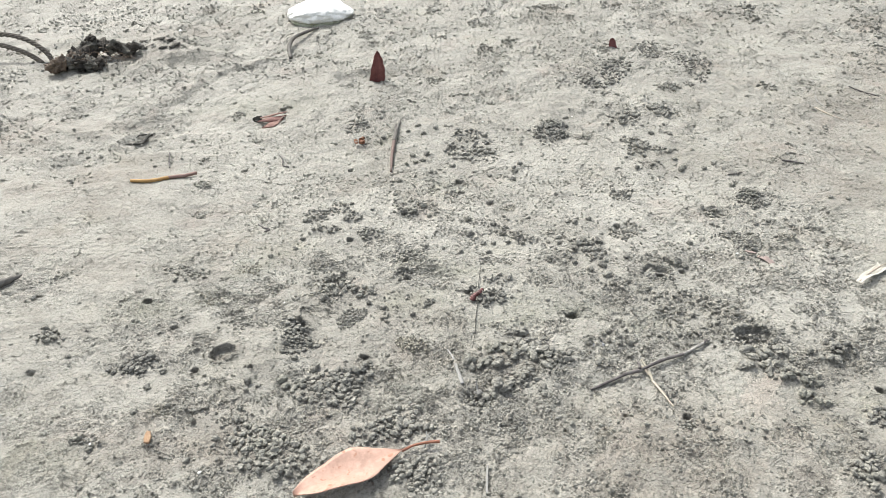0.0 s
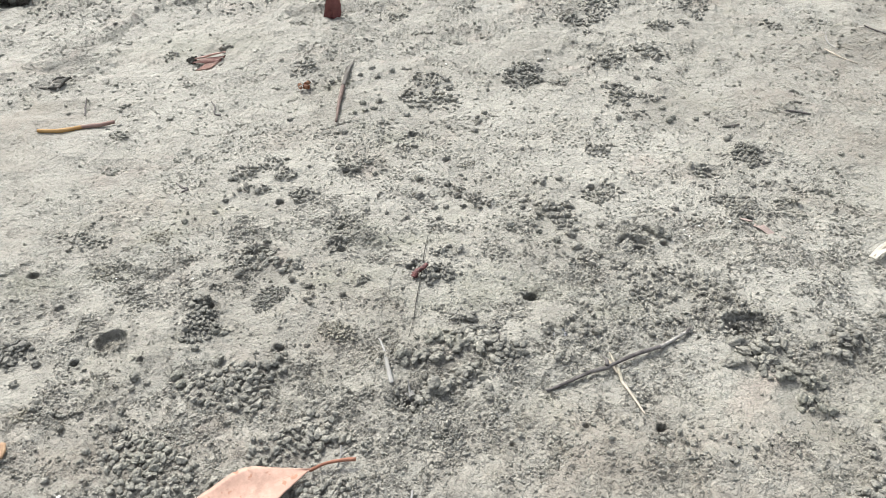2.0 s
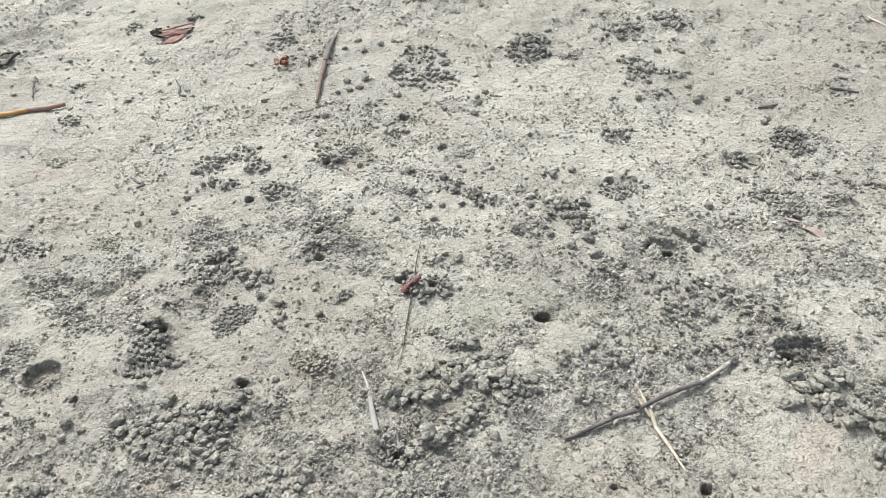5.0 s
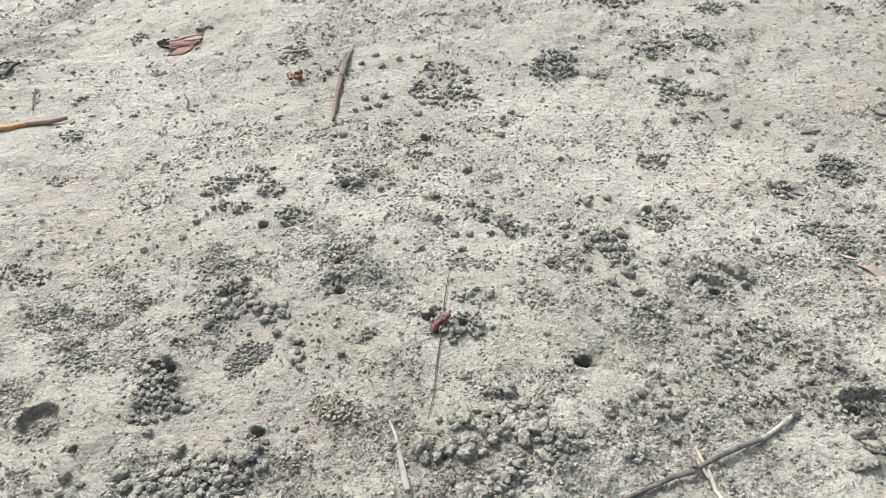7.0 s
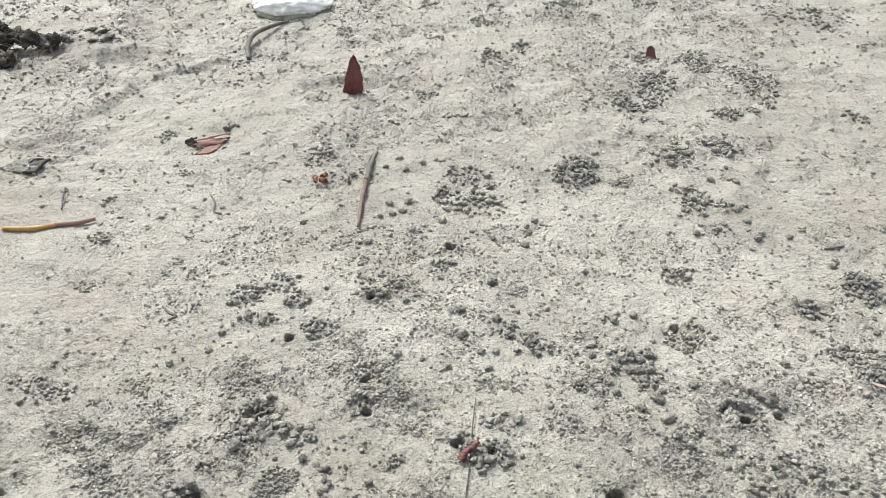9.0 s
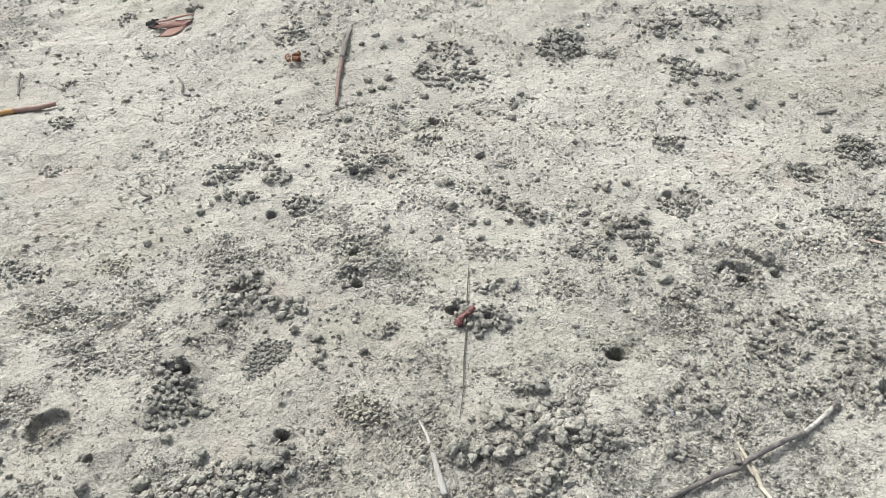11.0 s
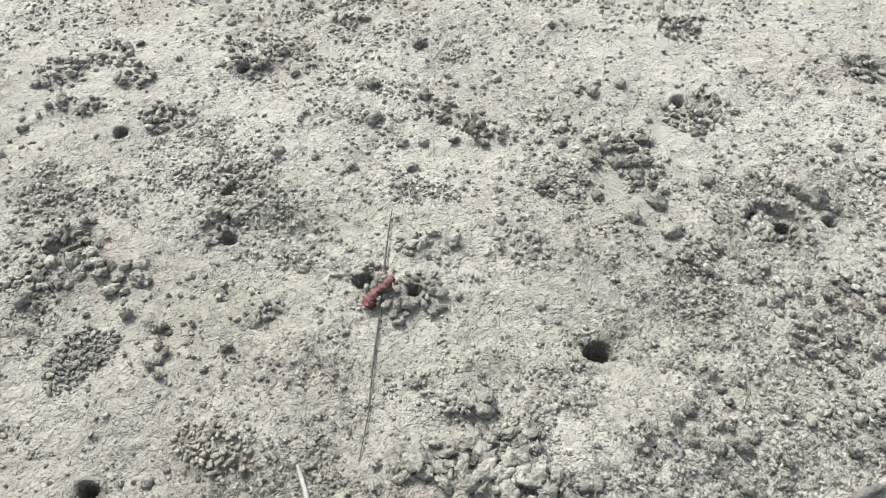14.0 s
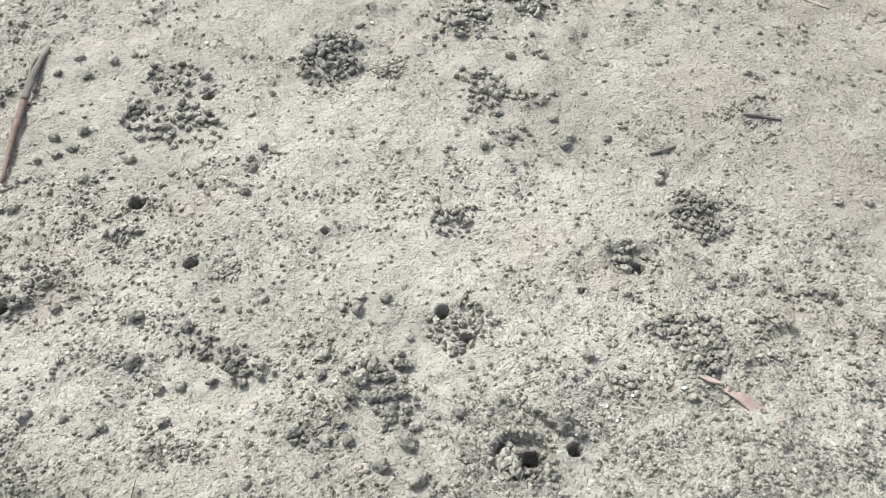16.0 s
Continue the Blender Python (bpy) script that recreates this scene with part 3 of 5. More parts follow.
# green films of algae, brown damp stains, wide browner patches nearest: place, half widths
ALGAE = [(-0.048, 0.120, 0.045, 0.022), (-0.010, 0.106, 0.045, 0.018), (-0.158, 0.122, 0.040, 0.022), (-0.060, 0.098, 0.050, 0.018), (-0.362, 0.132, 0.035, 0.022), (-0.335, 0.185, 0.030, 0.025), (-0.150, 0.186, 0.028, 0.020), (-0.420, 0.620, 0.120, 0.050), (-0.110, 0.170, 0.050, 0.018), (-0.440, -0.080, 0.050, 0.030), (-0.420, 0.120, 0.050, 0.030), (0.060, 0.085, 0.030, 0.022), (-0.125, 0.355, 0.030, 0.018), (-0.070, 0.215, 0.020, 0.015)]
BROWN = [(0.070, -0.100, 0.200, 0.060), (0.39, 0.447, 0.063, 0.088), (0.274, 0.421, 0.042, 0.067), (0.471, 0.571, 0.046, 0.085), (-0.653, 0.383, 0.085, 0.065), (-0.744, 0.523, 0.07, 0.083), (-0.596, 0.247, 0.054, 0.037), (-0.613, 0.428, 0.047, 0.043), (-0.648, 0.999, 0.141, 0.074), (-0.694, 0.875, 0.11, 0.064), (0.613, 0.905, 0.057, 0.065), (0.288, 0.96, 0.081, 0.051), (-0.248, 0.361, 0.043, 0.03), (-0.372, 0.237, 0.039, 0.03), (-0.325, 0.048, 0.012, 0.012), (0.060, -0.070, 0.160, 0.070), (-0.280, -0.060, 0.200, 0.060), (0.430, 0.500, 0.140, 0.100), (0.400, 0.420, 0.080, 0.060), (-0.156, 0.057, 0.018, 0.015), (-0.550, 0.330, 0.060, 0.040), (-0.560, 0.420, 0.080, 0.050), (-0.500, 0.180, 0.050, 0.035), (0.060, 0.480, 0.030, 0.020), (0.330, 0.330, 0.080, 0.050), (0.150, 0.190, 0.020, 0.015), (0.550, 0.700, 0.100, 0.150), (-0.358, -0.028, 0.020, 0.016), (-0.640, 0.560, 0.080, 0.040)]

# pale smooth films of silt
SILT = [(0.220, 0.100, 0.070, 0.050), (0.250, 0.170, 0.080, 0.050), (0.120, 0.220, 0.090, 0.060), (0.050, 0.300, 0.100, 0.060), (-0.020, 0.400, 0.080, 0.060), (0.170, 0.120, 0.050, 0.040), (0.120, 0.330, 0.080, 0.050), (-0.100, 0.270, 0.060, 0.040), (-0.060, 0.220, 0.060, 0.030), (0.300, 0.080, 0.060, 0.060), (-0.140, 0.240, 0.050, 0.030)]


def stained(x, y, spots):
    v = np.zeros_like(x)
    wx, wy = x + 0.03 * fbm(x * 24, y * 24 + 4, 3), y + 0.03 * fbm(x * 24 + 60, y * 24, 3)
    for cx, cy, a, b in spots:
        v = np.maximum(v, soft(1.25 - np.hypot((wx - cx) / a, (wy - cy) / b)))
    return v


def graded(lo, hi, step, grow_lo, grow_hi, reach_lo, reach_hi):
    """Even steps from lo to hi, then slowly and at last quickly growing steps out to 60 m."""
    def out(grow, reach):
        p, s, all_p = 0.0, step, []
        while p < 60:
            p += s
            s *= grow if p < reach else 1.14
            all_p.append(p)
        return np.array(all_p)
    mid = np.arange(lo, hi + step / 2, step)
    return np.concatenate([(mid[0] - out(grow_lo, reach_lo))[::-1], mid, mid[-1] + out(grow_hi, reach_hi)])


def flat_mesh(name, verts, faces, material, smooth=True):
    """A mesh from arrays of places and of equal-sided faces."""
    me = bpy.data.meshes.new(name)
    n, k = faces.shape
    me.vertices.add(len(verts))
    me.vertices.foreach_set("co", np.ascontiguousarray(verts, dtype=np.float32).ravel())
    me.loops.add(n * k)
    me.loops.foreach_set("vertex_index", np.ascontiguousarray(faces, dtype=np.int32).ravel())
    me.polygons.add(n)
    me.polygons.foreach_set("loop_start", np.arange(0, n * k, k, dtype=np.int32))
    me.polygons.foreach_set("loop_total", np.full(n, k, dtype=np.int32))
    me.polygons.foreach_set("use_smooth", np.full(n, smooth))
    me.update(calc_edges=True)
    me.validate()
    me.materials.append(material)
    return me


xs = graded(-0.31, 0.24, 0.0012, 1.016, 1.016, 0.7, 0.7)
ys = graded(-0.04, 0.32, 0.0012, 1.03, 1.012, 0.3, 1.0)
gx, gy = np.meshgrid(xs, ys)
gz = ground_height(gx, gy)
nx, ny = len(xs), len(ys)
ids = np.arange(nx * ny).reshape(ny, nx)
quads = np.stack([ids[:-1, :-1], ids[:-1, 1:], ids[1:, 1:], ids[1:, :-1]], -1).reshape(-1, 4)
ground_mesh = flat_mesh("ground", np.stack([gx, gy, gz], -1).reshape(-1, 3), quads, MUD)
att = ground_mesh.attributes.new("damp_shade", "FLOAT", "POINT")
att.data.foreach_set("value", damp_shade(gx, gy).astype(np.float32).ravel())
att = ground_mesh.attributes.new("crumbly", "FLOAT", "POINT")
att.data.foreach_set("value", roughness_mask(gx, gy).astype(np.float32).ravel())
for what, spots in (("algae", ALGAE), ("brown", BROWN), ("silt", SILT)):
    att = ground_mesh.attributes.new(what, "FLOAT", "POINT")
    att.data.foreach_set("value", stained(gx, gy, spots).astype(np.float32).ravel())
tagged(new("ground", ground_mesh), "pale grey tidal mud, crumbly and pocked with burrows", "mudflat", kind="structure")


# ---------------------------------------------------------------- helpers for things
def level(x, y):
    return float(ground_height(np.array([x]), np.array([y]))[0])


def thing(name, x, y, label, category, group="", turn=0.0, lift=0.0):
    ob = new(name)
    ob.empty_display_size = 0.01
    ob.matrix_basis = pose(x, y, level(x, y) + lift, 0, 0, turn)
    return tagged(ob, label, category, group)


def part(name, data, material, parent, label=""):
    if isinstance(data, bmesh.types.BMesh):
        me = bpy.data.meshes.new(name)
        data.to_mesh(me)
        data.free()
        me.polygons.foreach_set("use_smooth", [True] * len(me.polygons))
        me.materials.append(material)
    else:
        me = data
    ob = new(name, me)
    ob.parent = parent
    return tagged(ob, label)


def smooth_line(points, steps=8):
    """A soft curve through the points, as an array."""
    p = np.array([points[0], *points, points[-1]], float)
    out = []
    for i in range(1, len(p) - 2):
        for t in np.linspace(0, 1, steps, endpoint=False):
            a, b, c, d = p[i - 1 : i + 3]
            out.append(0.5 * (2 * b + (c - a) * t + (2 * a - 5 * b + 4 * c - d) * t * t + (3 * b - a - 3 * c + d) * t**3))
    out.append(p[-2])
    return np.array(out)


def tube(points, radii, sides=9, steps=8, bumpy=0.12, seed=0, flat=1.0, bm=None):
    """A rounded stem through the points; radii run evenly along it; flat squeezes it in height."""
    line = smooth_line(points, steps)
    r = np.interp(np.linspace(0, 1, len(line)), np.linspace(0, 1, len(radii)), radii)
    rng = np.random.RandomState(seed)
    bm = bm or bmesh.new()
    rings = []
    for i, c in enumerate(line):
        ahead = Vector(line[min(i + 1, len(line) - 1)] - line[max(i - 1, 0)]).normalized()
        side = ahead.cross(Vector((0, 0, 1)))
        side = side.normalized() if side.length > 1e-4 else Vector((1, 0, 0))
        up = side.cross(ahead)
        ring = []
        for k in range(sides):
            a = 2 * math.pi * k / sides
            rr = r[i] * (1 + bumpy * (rng.rand() - 0.5) * 2)
            ring.append(bm.verts.new(Vector(c) + side * (rr * math.cos(a)) + up * (rr * flat * math.sin(a))))
        rings.append(ring)
    for a, b in zip(rings, rings[1:]):
        for k in range(sides):
            bm.faces.new((a[k], a[(k + 1) % sides], b[(k + 1) % sides], b[k]))
    bm.faces.new(rings[0][::-1])
    bm.faces.new(rings[-1])
    return bm


def blade(length, width, thick=0.0004, bend=None, rows=26, cols=8, shape=None, tear=0.0, seed=0):
    """A leaf blade along +x from the stalk's end at the origin; bend(u, v) gives its height, v from -1 to 1 across."""
    bm = bmesh.new()
    rng = np.random.RandomState(seed)
    shape = shape or (lambda u: math.sin(math.pi * min(1, max(0, u)) ** 0.9) ** 0.75)
    ragged = [[1 + tear * (rng.rand() - 0.5) for _ in range(rows + 1)] for _ in range(2)]
    layers = []
    for dz in (thick / 2, -thick / 2):
        grid = []
        for i in range(rows + 1):
            u = i / rows
            w = max(0.02, shape(u)) * width / 2
            row = []
            for j in range(cols + 1):
                v = 2 * j / cols - 1
                edge = ragged[0 if v < 0 else 1][i] if abs(v) > 0.7 else 1
                row.append(bm.verts.new((u * length, v * w * edge, (bend(u, v) if bend else 0) + dz)))
            grid.append(row)
        layers.append(grid)
    top, low = layers
    for i in range(rows):
        for j in range(cols):
            bm.faces.new((top[i][j], top[i + 1][j], top[i + 1][j + 1], top[i][j + 1]))
            bm.faces.new((low[i][j], low[i][j + 1], low[i + 1][j + 1], low[i + 1][j]))
        bm.faces.new((top[i][0], low[i][0], low[i + 1][0], top[i + 1][0]))
        bm.faces.new((top[i][cols], top[i + 1][cols], low[i + 1][cols], low[i][cols]))
    for i in (0, rows):
        for j in range(cols):
            f = (top[i][j], top[i][j + 1], low[i][j + 1], low[i][j])
            bm.faces.new(f if i == 0 else f[::-1])
    return bm


def lump(seed, subdiv=2, rough=0.22, squash=(1, 1, 1), freq=1.6):
    """A lumpy ball of radius 1."""
    bm = bmesh.new()
    bmesh.ops.create_icosphere(bm, subdivisions=subdiv, radius=1.0)
    off = Vector((seed * 7.1, seed * 3.3, seed * 1.7))
    for v in bm.verts:
        n = noise.noise(v.co * freq + off) + 0.55 * noise.noise(v.co * freq * 2.3 + off) + 0.45 * noise.noise(v.co * freq * 4.6 + off)
        v.co *= 1 + rough * n
        v.co = Vector((v.co.x * squash[0], v.co.y * squash[1], v.co.z * squash[2]))
    return bm


def lump_mesh(name, material, *args, **kw):
    bm = lump(*args, **kw)
    me = bpy.data.meshes.new(name)
    bm.to_mesh(me)
    bm.free()
    me.polygons.foreach_set("use_smooth", [True] * len(me.polygons))
    me.materials.append(material)
    return me


# ---------------------------------------------------------------- leaves
def tan_leaf():
    t = thing("fallen_leaf", -0.153, -0.072, "dry tan leaf with a reddish stalk lying on the mud", "leaf", turn=209.5, lift=0.002)
    width = 0.034

    def bend(u, v):
        return 0.004 * math.sin(2.6 * u + 0.3) + 0.0035 * (abs(v) ** 1.5) * (0.4 + u) + 0.0012 * math.sin(9 * u + 2 * v) + 0.003 * v * (u - 0.3)

    shape = lambda u: max(0.04, (math.sin(math.pi * (0.97 * u) ** 0.92) ** 0.75) * min(1.0, 0.25 + 0.75 * (u / 0.34) ** 0.8) + 0.03 * math.sin(17 * u))  # noqa: E731
    body = part("blade", blade(0.088, width, 0.0005, bend, 34, 12, shape, 0.05, 3), LEAF_TAN, t)
    rib = [(u * 0.086, 0.0, bend(u, 0) - 0.00002) for u in np.linspace(0, 0.97, 9)]
    part("midrib", tube(rib, [0.0004, 0.0003], 7, 4, 0.05, 2), LEAF_RIB, body)
    part("stalk", tube([(0.001, 0, bend(0, 0)), (-0.009, 0.0015, 0.0035), (-0.019, 0.0050, 0.0045), (-0.0275, 0.0085, 0.004)], [0.0011, 0.0010, 0.0011, 0.0013], 8, 6, 0.1, 4), STALK_RED, t, "thin reddish brown stalk")


def standing_leaf():
    t = thing("upright_leaf", -0.2495, 0.7150, "dark red leaf standing upright in a dent of the mud", "leaf", lift=-0.004)
    bm = blade(0.055, 0.0270, 0.0007, lambda u, v: 0.004 * v * v + 0.003 * math.sin(3 * u), 26, 8, lambda u: (1 - u) ** 0.55 * (0.82 + 0.35 * math.sin(2.6 * u)), 0.12, 5)
    for v in bm.verts:
        v.co.y += -0.004 * math.sin(2.4 * v.co.x / 0.061) + 0.0014 * noise.noise(v.co * 130)
    bm.transform(pose(0, 0, 0, 14, -82, 84))
    body = part("blade", bm, LEAF_DARK, t)
    rib = tube([(0.054 * u, 0, 0.003 * math.sin(3 * u) + 0.0004) for u in np.linspace(0, 0.95, 7)], [0.0006, 0.0003], 6, 3, 0.05, 3)
    rib.transform(pose(0, 0, 0, 14, -82, 84))
    part("midrib", rib, LEAF_DARK, body)


def small_upright_leaf():
    t = thing("leaf_tip", 0.1480, 0.8350, "small dark brown leaf tip poking out of the mud", "leaf", lift=-0.003)
    bm = blade(0.018, 0.018, 0.0008, lambda u, v: 0.003 * v * v, 12, 6, lambda u: (1 - u) ** 0.45 * (0.8 + 0.3 * u), 0.1, 6)
    bm.transform(pose(0, 0, 0, 0, -65, 100))
    part("blade", bm, LEAF_DARK, t)


SCRAP_BLUE = make_plain("bluish_grey_scrap", (0.33, 0.335, 0.355), (0.42, 0.425, 0.44), 140, 0.6)


def sheet(corners, n, wave, thick, seed):
    """A thin rumpled sheet between four corners."""
    p, q, r, s = (Vector(c) for c in corners)
    off = Vector((seed * 3.7, seed * 1.3, 0))
    up = (q - p).cross(s - p).normalized()
    bm = bmesh.new()
    grid = []
    for i in range(n + 1):
        row = []
        for j in range(n + 1):
            u, v = i / n, j / n
            c = p.lerp(q, u).lerp(s.lerp(r, u), v)
            c = c + up * (wave * noise.noise(Vector((2.6 * u, 2.6 * v, 0)) + off)) + (q - p) * (0.10 * noise.noise(Vector((0, 4 * v, seed)))) + (s - p) * (0.10 * noise.noise(Vector((4 * u, 0, seed))))
            row.append(bm.verts.new(c))
        grid.append(row)
    for i in range(n):
        for j in range(n):
            bm.faces.new((grid[i][j], grid[i + 1][j], grid[i + 1][j + 1], grid[i][j + 1]))
    bmesh.ops.solidify(bm, geom=bm.faces[:], thickness=thick)
    return bm


def curled_red_leaf():
    t = thing("torn_leaf", -0.396, 0.560, "torn curled pinkish leaf with a blackened end", "leaf", lift=0.001)
    part("blade", sheet([(-0.004, -0.018, 0.001), (0.014, -0.013, 0.001), (0.022, 0.006, 0.003), (0.004, 0.000, 0.003)], 8, 0.0015, 0.0007, 2), LEAF_PINK, t, "faded pink torn blade")
    part("folded_edge", sheet([(-0.016, 0.002, 0.002), (0.022, 0.008, 0.002), (0.026, 0.022, 0.004), (-0.010, 0.010, 0.004)], 8, 0.003, 0.0007, 5), LEAF_RED, t)
    part("stalk", tube([(-0.010, 0.006, 0.007), (0.002, 0.009, 0.008), (0.014, 0.012, 0.010), (0.027, 0.021, 0.009)], [0.0010, 0.0014, 0.0008], 8, 6, 0.2, 1), LEAF_PINK, t)
    part("blackened_end", sheet([(-0.024, 0.004, 0.001), (-0.009, 0.003, 0.001), (-0.008, 0.012, 0.008), (-0.020, 0.012, 0.007)], 6, 0.003, 0.0010, 9), LEAF_BLACK, t, "blackened curled end")


def dark_shard():
    t = thing("leaf_shard", -0.568, 0.512, "grey folded leaf fragment with blackened edges on mud", "leaf", lift=-0.001)
    low_l, low_r, top_r, top_l = (-0.019, -0.010, 0.001), (0.006, -0.008, 0.001), (0.012, 0.018, 0.003), (-0.005, 0.018, 0.003)
    part("blade", sheet([low_l, low_r, top_r, top_l], 8, 0.003, 0.0010, 3), SHARD, t)
    part("blackened_edge", tube([low_r, (0.008, 0.002, 0.003), (0.009, 0.010, 0.004), top_r], [0.0016, 0.0022, 0.0014], 7, 5, 0.3, 2), LEAF_BLACK, t, "blackened curled edge")
    part("blackened_edge", tube([(-0.014, 0.000, 0.002), (-0.008, 0.010, 0.003), top_l, (0.004, 0.019, 0.003)], [0.0007, 0.0013, 0.0010], 7, 5, 0.3, 4), LEAF_BLACK, t, "blackened curled edge")
    part("blackened_edge", tube([(-0.006, -0.010, 0.002), (0.000, -0.009, 0.002), low_r], [0.0010, 0.0018, 0.0012], 7, 5, 0.3, 6), LEAF_BLACK, t, "blackened curled edge")


def curled_husks():
    t = thing("curled_husk", -0.250, 0.484, "small curled brown leaf rolls on the mud", "leaf", lift=0.002)
    for k, (x, y, turn) in enumerate(((-0.006, -0.003, 20), (0.004, -0.006, 70), (0.003, 0.006, -30))):
        bm = bmesh.new()
        pts = []
        for i in range(15):
            a = i * 0.48
            pts.append((0.0045 * math.cos(a) * (1 - 0.03 * i), 0.0, 0.0045 + 0.0045 * math.sin(a) * (1 - 0.03 * i)))
        rows = [[bm.verts.new((p[0], w, p[2])) for w in np.linspace(-0.005, 0.005, 5)] for p in pts]
        for a, b in zip(rows, rows[1:]):
            for j in range(4):
                bm.faces.new((a[j], a[j + 1], b[j + 1], b[j]))
        bmesh.ops.solidify(bm, geom=bm.faces[:], thickness=0.0006)
        bm.transform(pose(0.8 * x, 0.8 * y, 0, 0, 0, turn) @ Matrix.Scale(0.72, 4))
        part("roll", bm, LEAF_ORANGE, t)


def leaf_scraps():
    t = thing("leaf_scrap", 0.2045, 0.1735, "flat faded pinkish brown leaf strip pressed into mud", "leaf", turn=-53, lift=-0.0006)
    bm = blade(0.030, 0.0056, 0.0006, lambda u, v: 0.0012 * math.sin(7 * u) + 0.0008 * v, 14, 6, lambda u: 0.7 + 0.3 * math.sin(2.5 * u + 0.4), 0.25, 2)
    bm.transform(pose(-0.015, 0, 0.0014))
    part("blade", bm, LEAF_SUNK, t)
    t = thing("leaf_scrap", 0.189, 0.190, "small red leaf sliver under mud pellets", "leaf", turn=-35, lift=0.0004)
    bm = blade(0.012, 0.003, 0.0006, lambda u, v: 0.001 * u, 10, 4, None, 0.2, 3)
    bm.transform(pose(-0.006, 0, 0.002))
    part("blade", bm, LEAF_SUNK, t)
    t = thing("leaf_scrap", 0.0135, 0.0495, "small bluish grey scrap lying flat on mud", "leaf", turn=10, lift=-0.0022)
    part("blade", sheet([(-0.006, -0.004, 0.0005), (0.006, -0.003, 0.0005), (0.005, 0.005, 0.001), (-0.004, 0.004, 0.001)], 6, 0.0016, 0.0006, 12), SCRAP_BLUE, t)
    t = thing("bark_flake", -0.356, -0.060, "small orange brown bark flake lying on mud", "bark", turn=100, lift=0.001)
    bm = blade(0.0125, 0.0050, 0.0012, lambda u, v: 0.0006 * v, 8, 4, lambda u: 0.75 + 0.25 * math.sin(4 * u), 0.3, 3)
    bm.transform(pose(-0.006, 0, 0.001))
    part("flake", bm, FLAKE, t)
    t = thing("husk_strip", 0.296, 0.151, "creased white dry husk strip lying on mud", "husk", turn=37, lift=0.0004)
    bm = blade(0.042, 0.011, 0.0006, lambda u, v: 0.002 + 0.003 * abs(v) * u + 0.002 * math.sin(6 * u), 20, 8, lambda u: 0.55 + 0.45 * u, 0.2, 12)
    bm.transform(pose(-0.026, 0, 0.001))
    part("blade", bm, PAPER, t)
    part("crease", tube([(-0.024, 0, 0.004), (0.0, 0.001, 0.005), (0.030, 0.0, 0.004)], [0.0006, 0.0010, 0.0006], 6, 5, 0.1, 3), STRAW, t)


# ---------------------------------------------------------------- sticks, twigs and straws
def laid(points, lift):
    """Places on the mud under the points, raised by lift (one height for each point, or one for all)."""
    up = lift if isinstance(lift, (list, tuple)) else [lift] * len(points)
    return [(x, y, level(x, y) + h) for (x, y), h in zip(points, up)]


def stem(name, points, lift, radii, material, label, category, seed=0, parent=None, part_name="stem", flat=1.0, bumpy=0.14, sides=9):
    """A stem lying on the mud: a thing of one part, or one more part of a thing."""
    at = laid(points, lift)
    if parent is None:
        x, y = points[len(points) // 2]
        parent = thing(name, x, y, label, category)
        label = ""
    o = parent.matrix_basis.translation
    local = [(px - o.x, py - o.y, pz - o.z) for px, py, pz in at]
    part(part_name, tube(local, radii, sides, 8, bumpy, seed, flat), material, parent, label)
    return parent


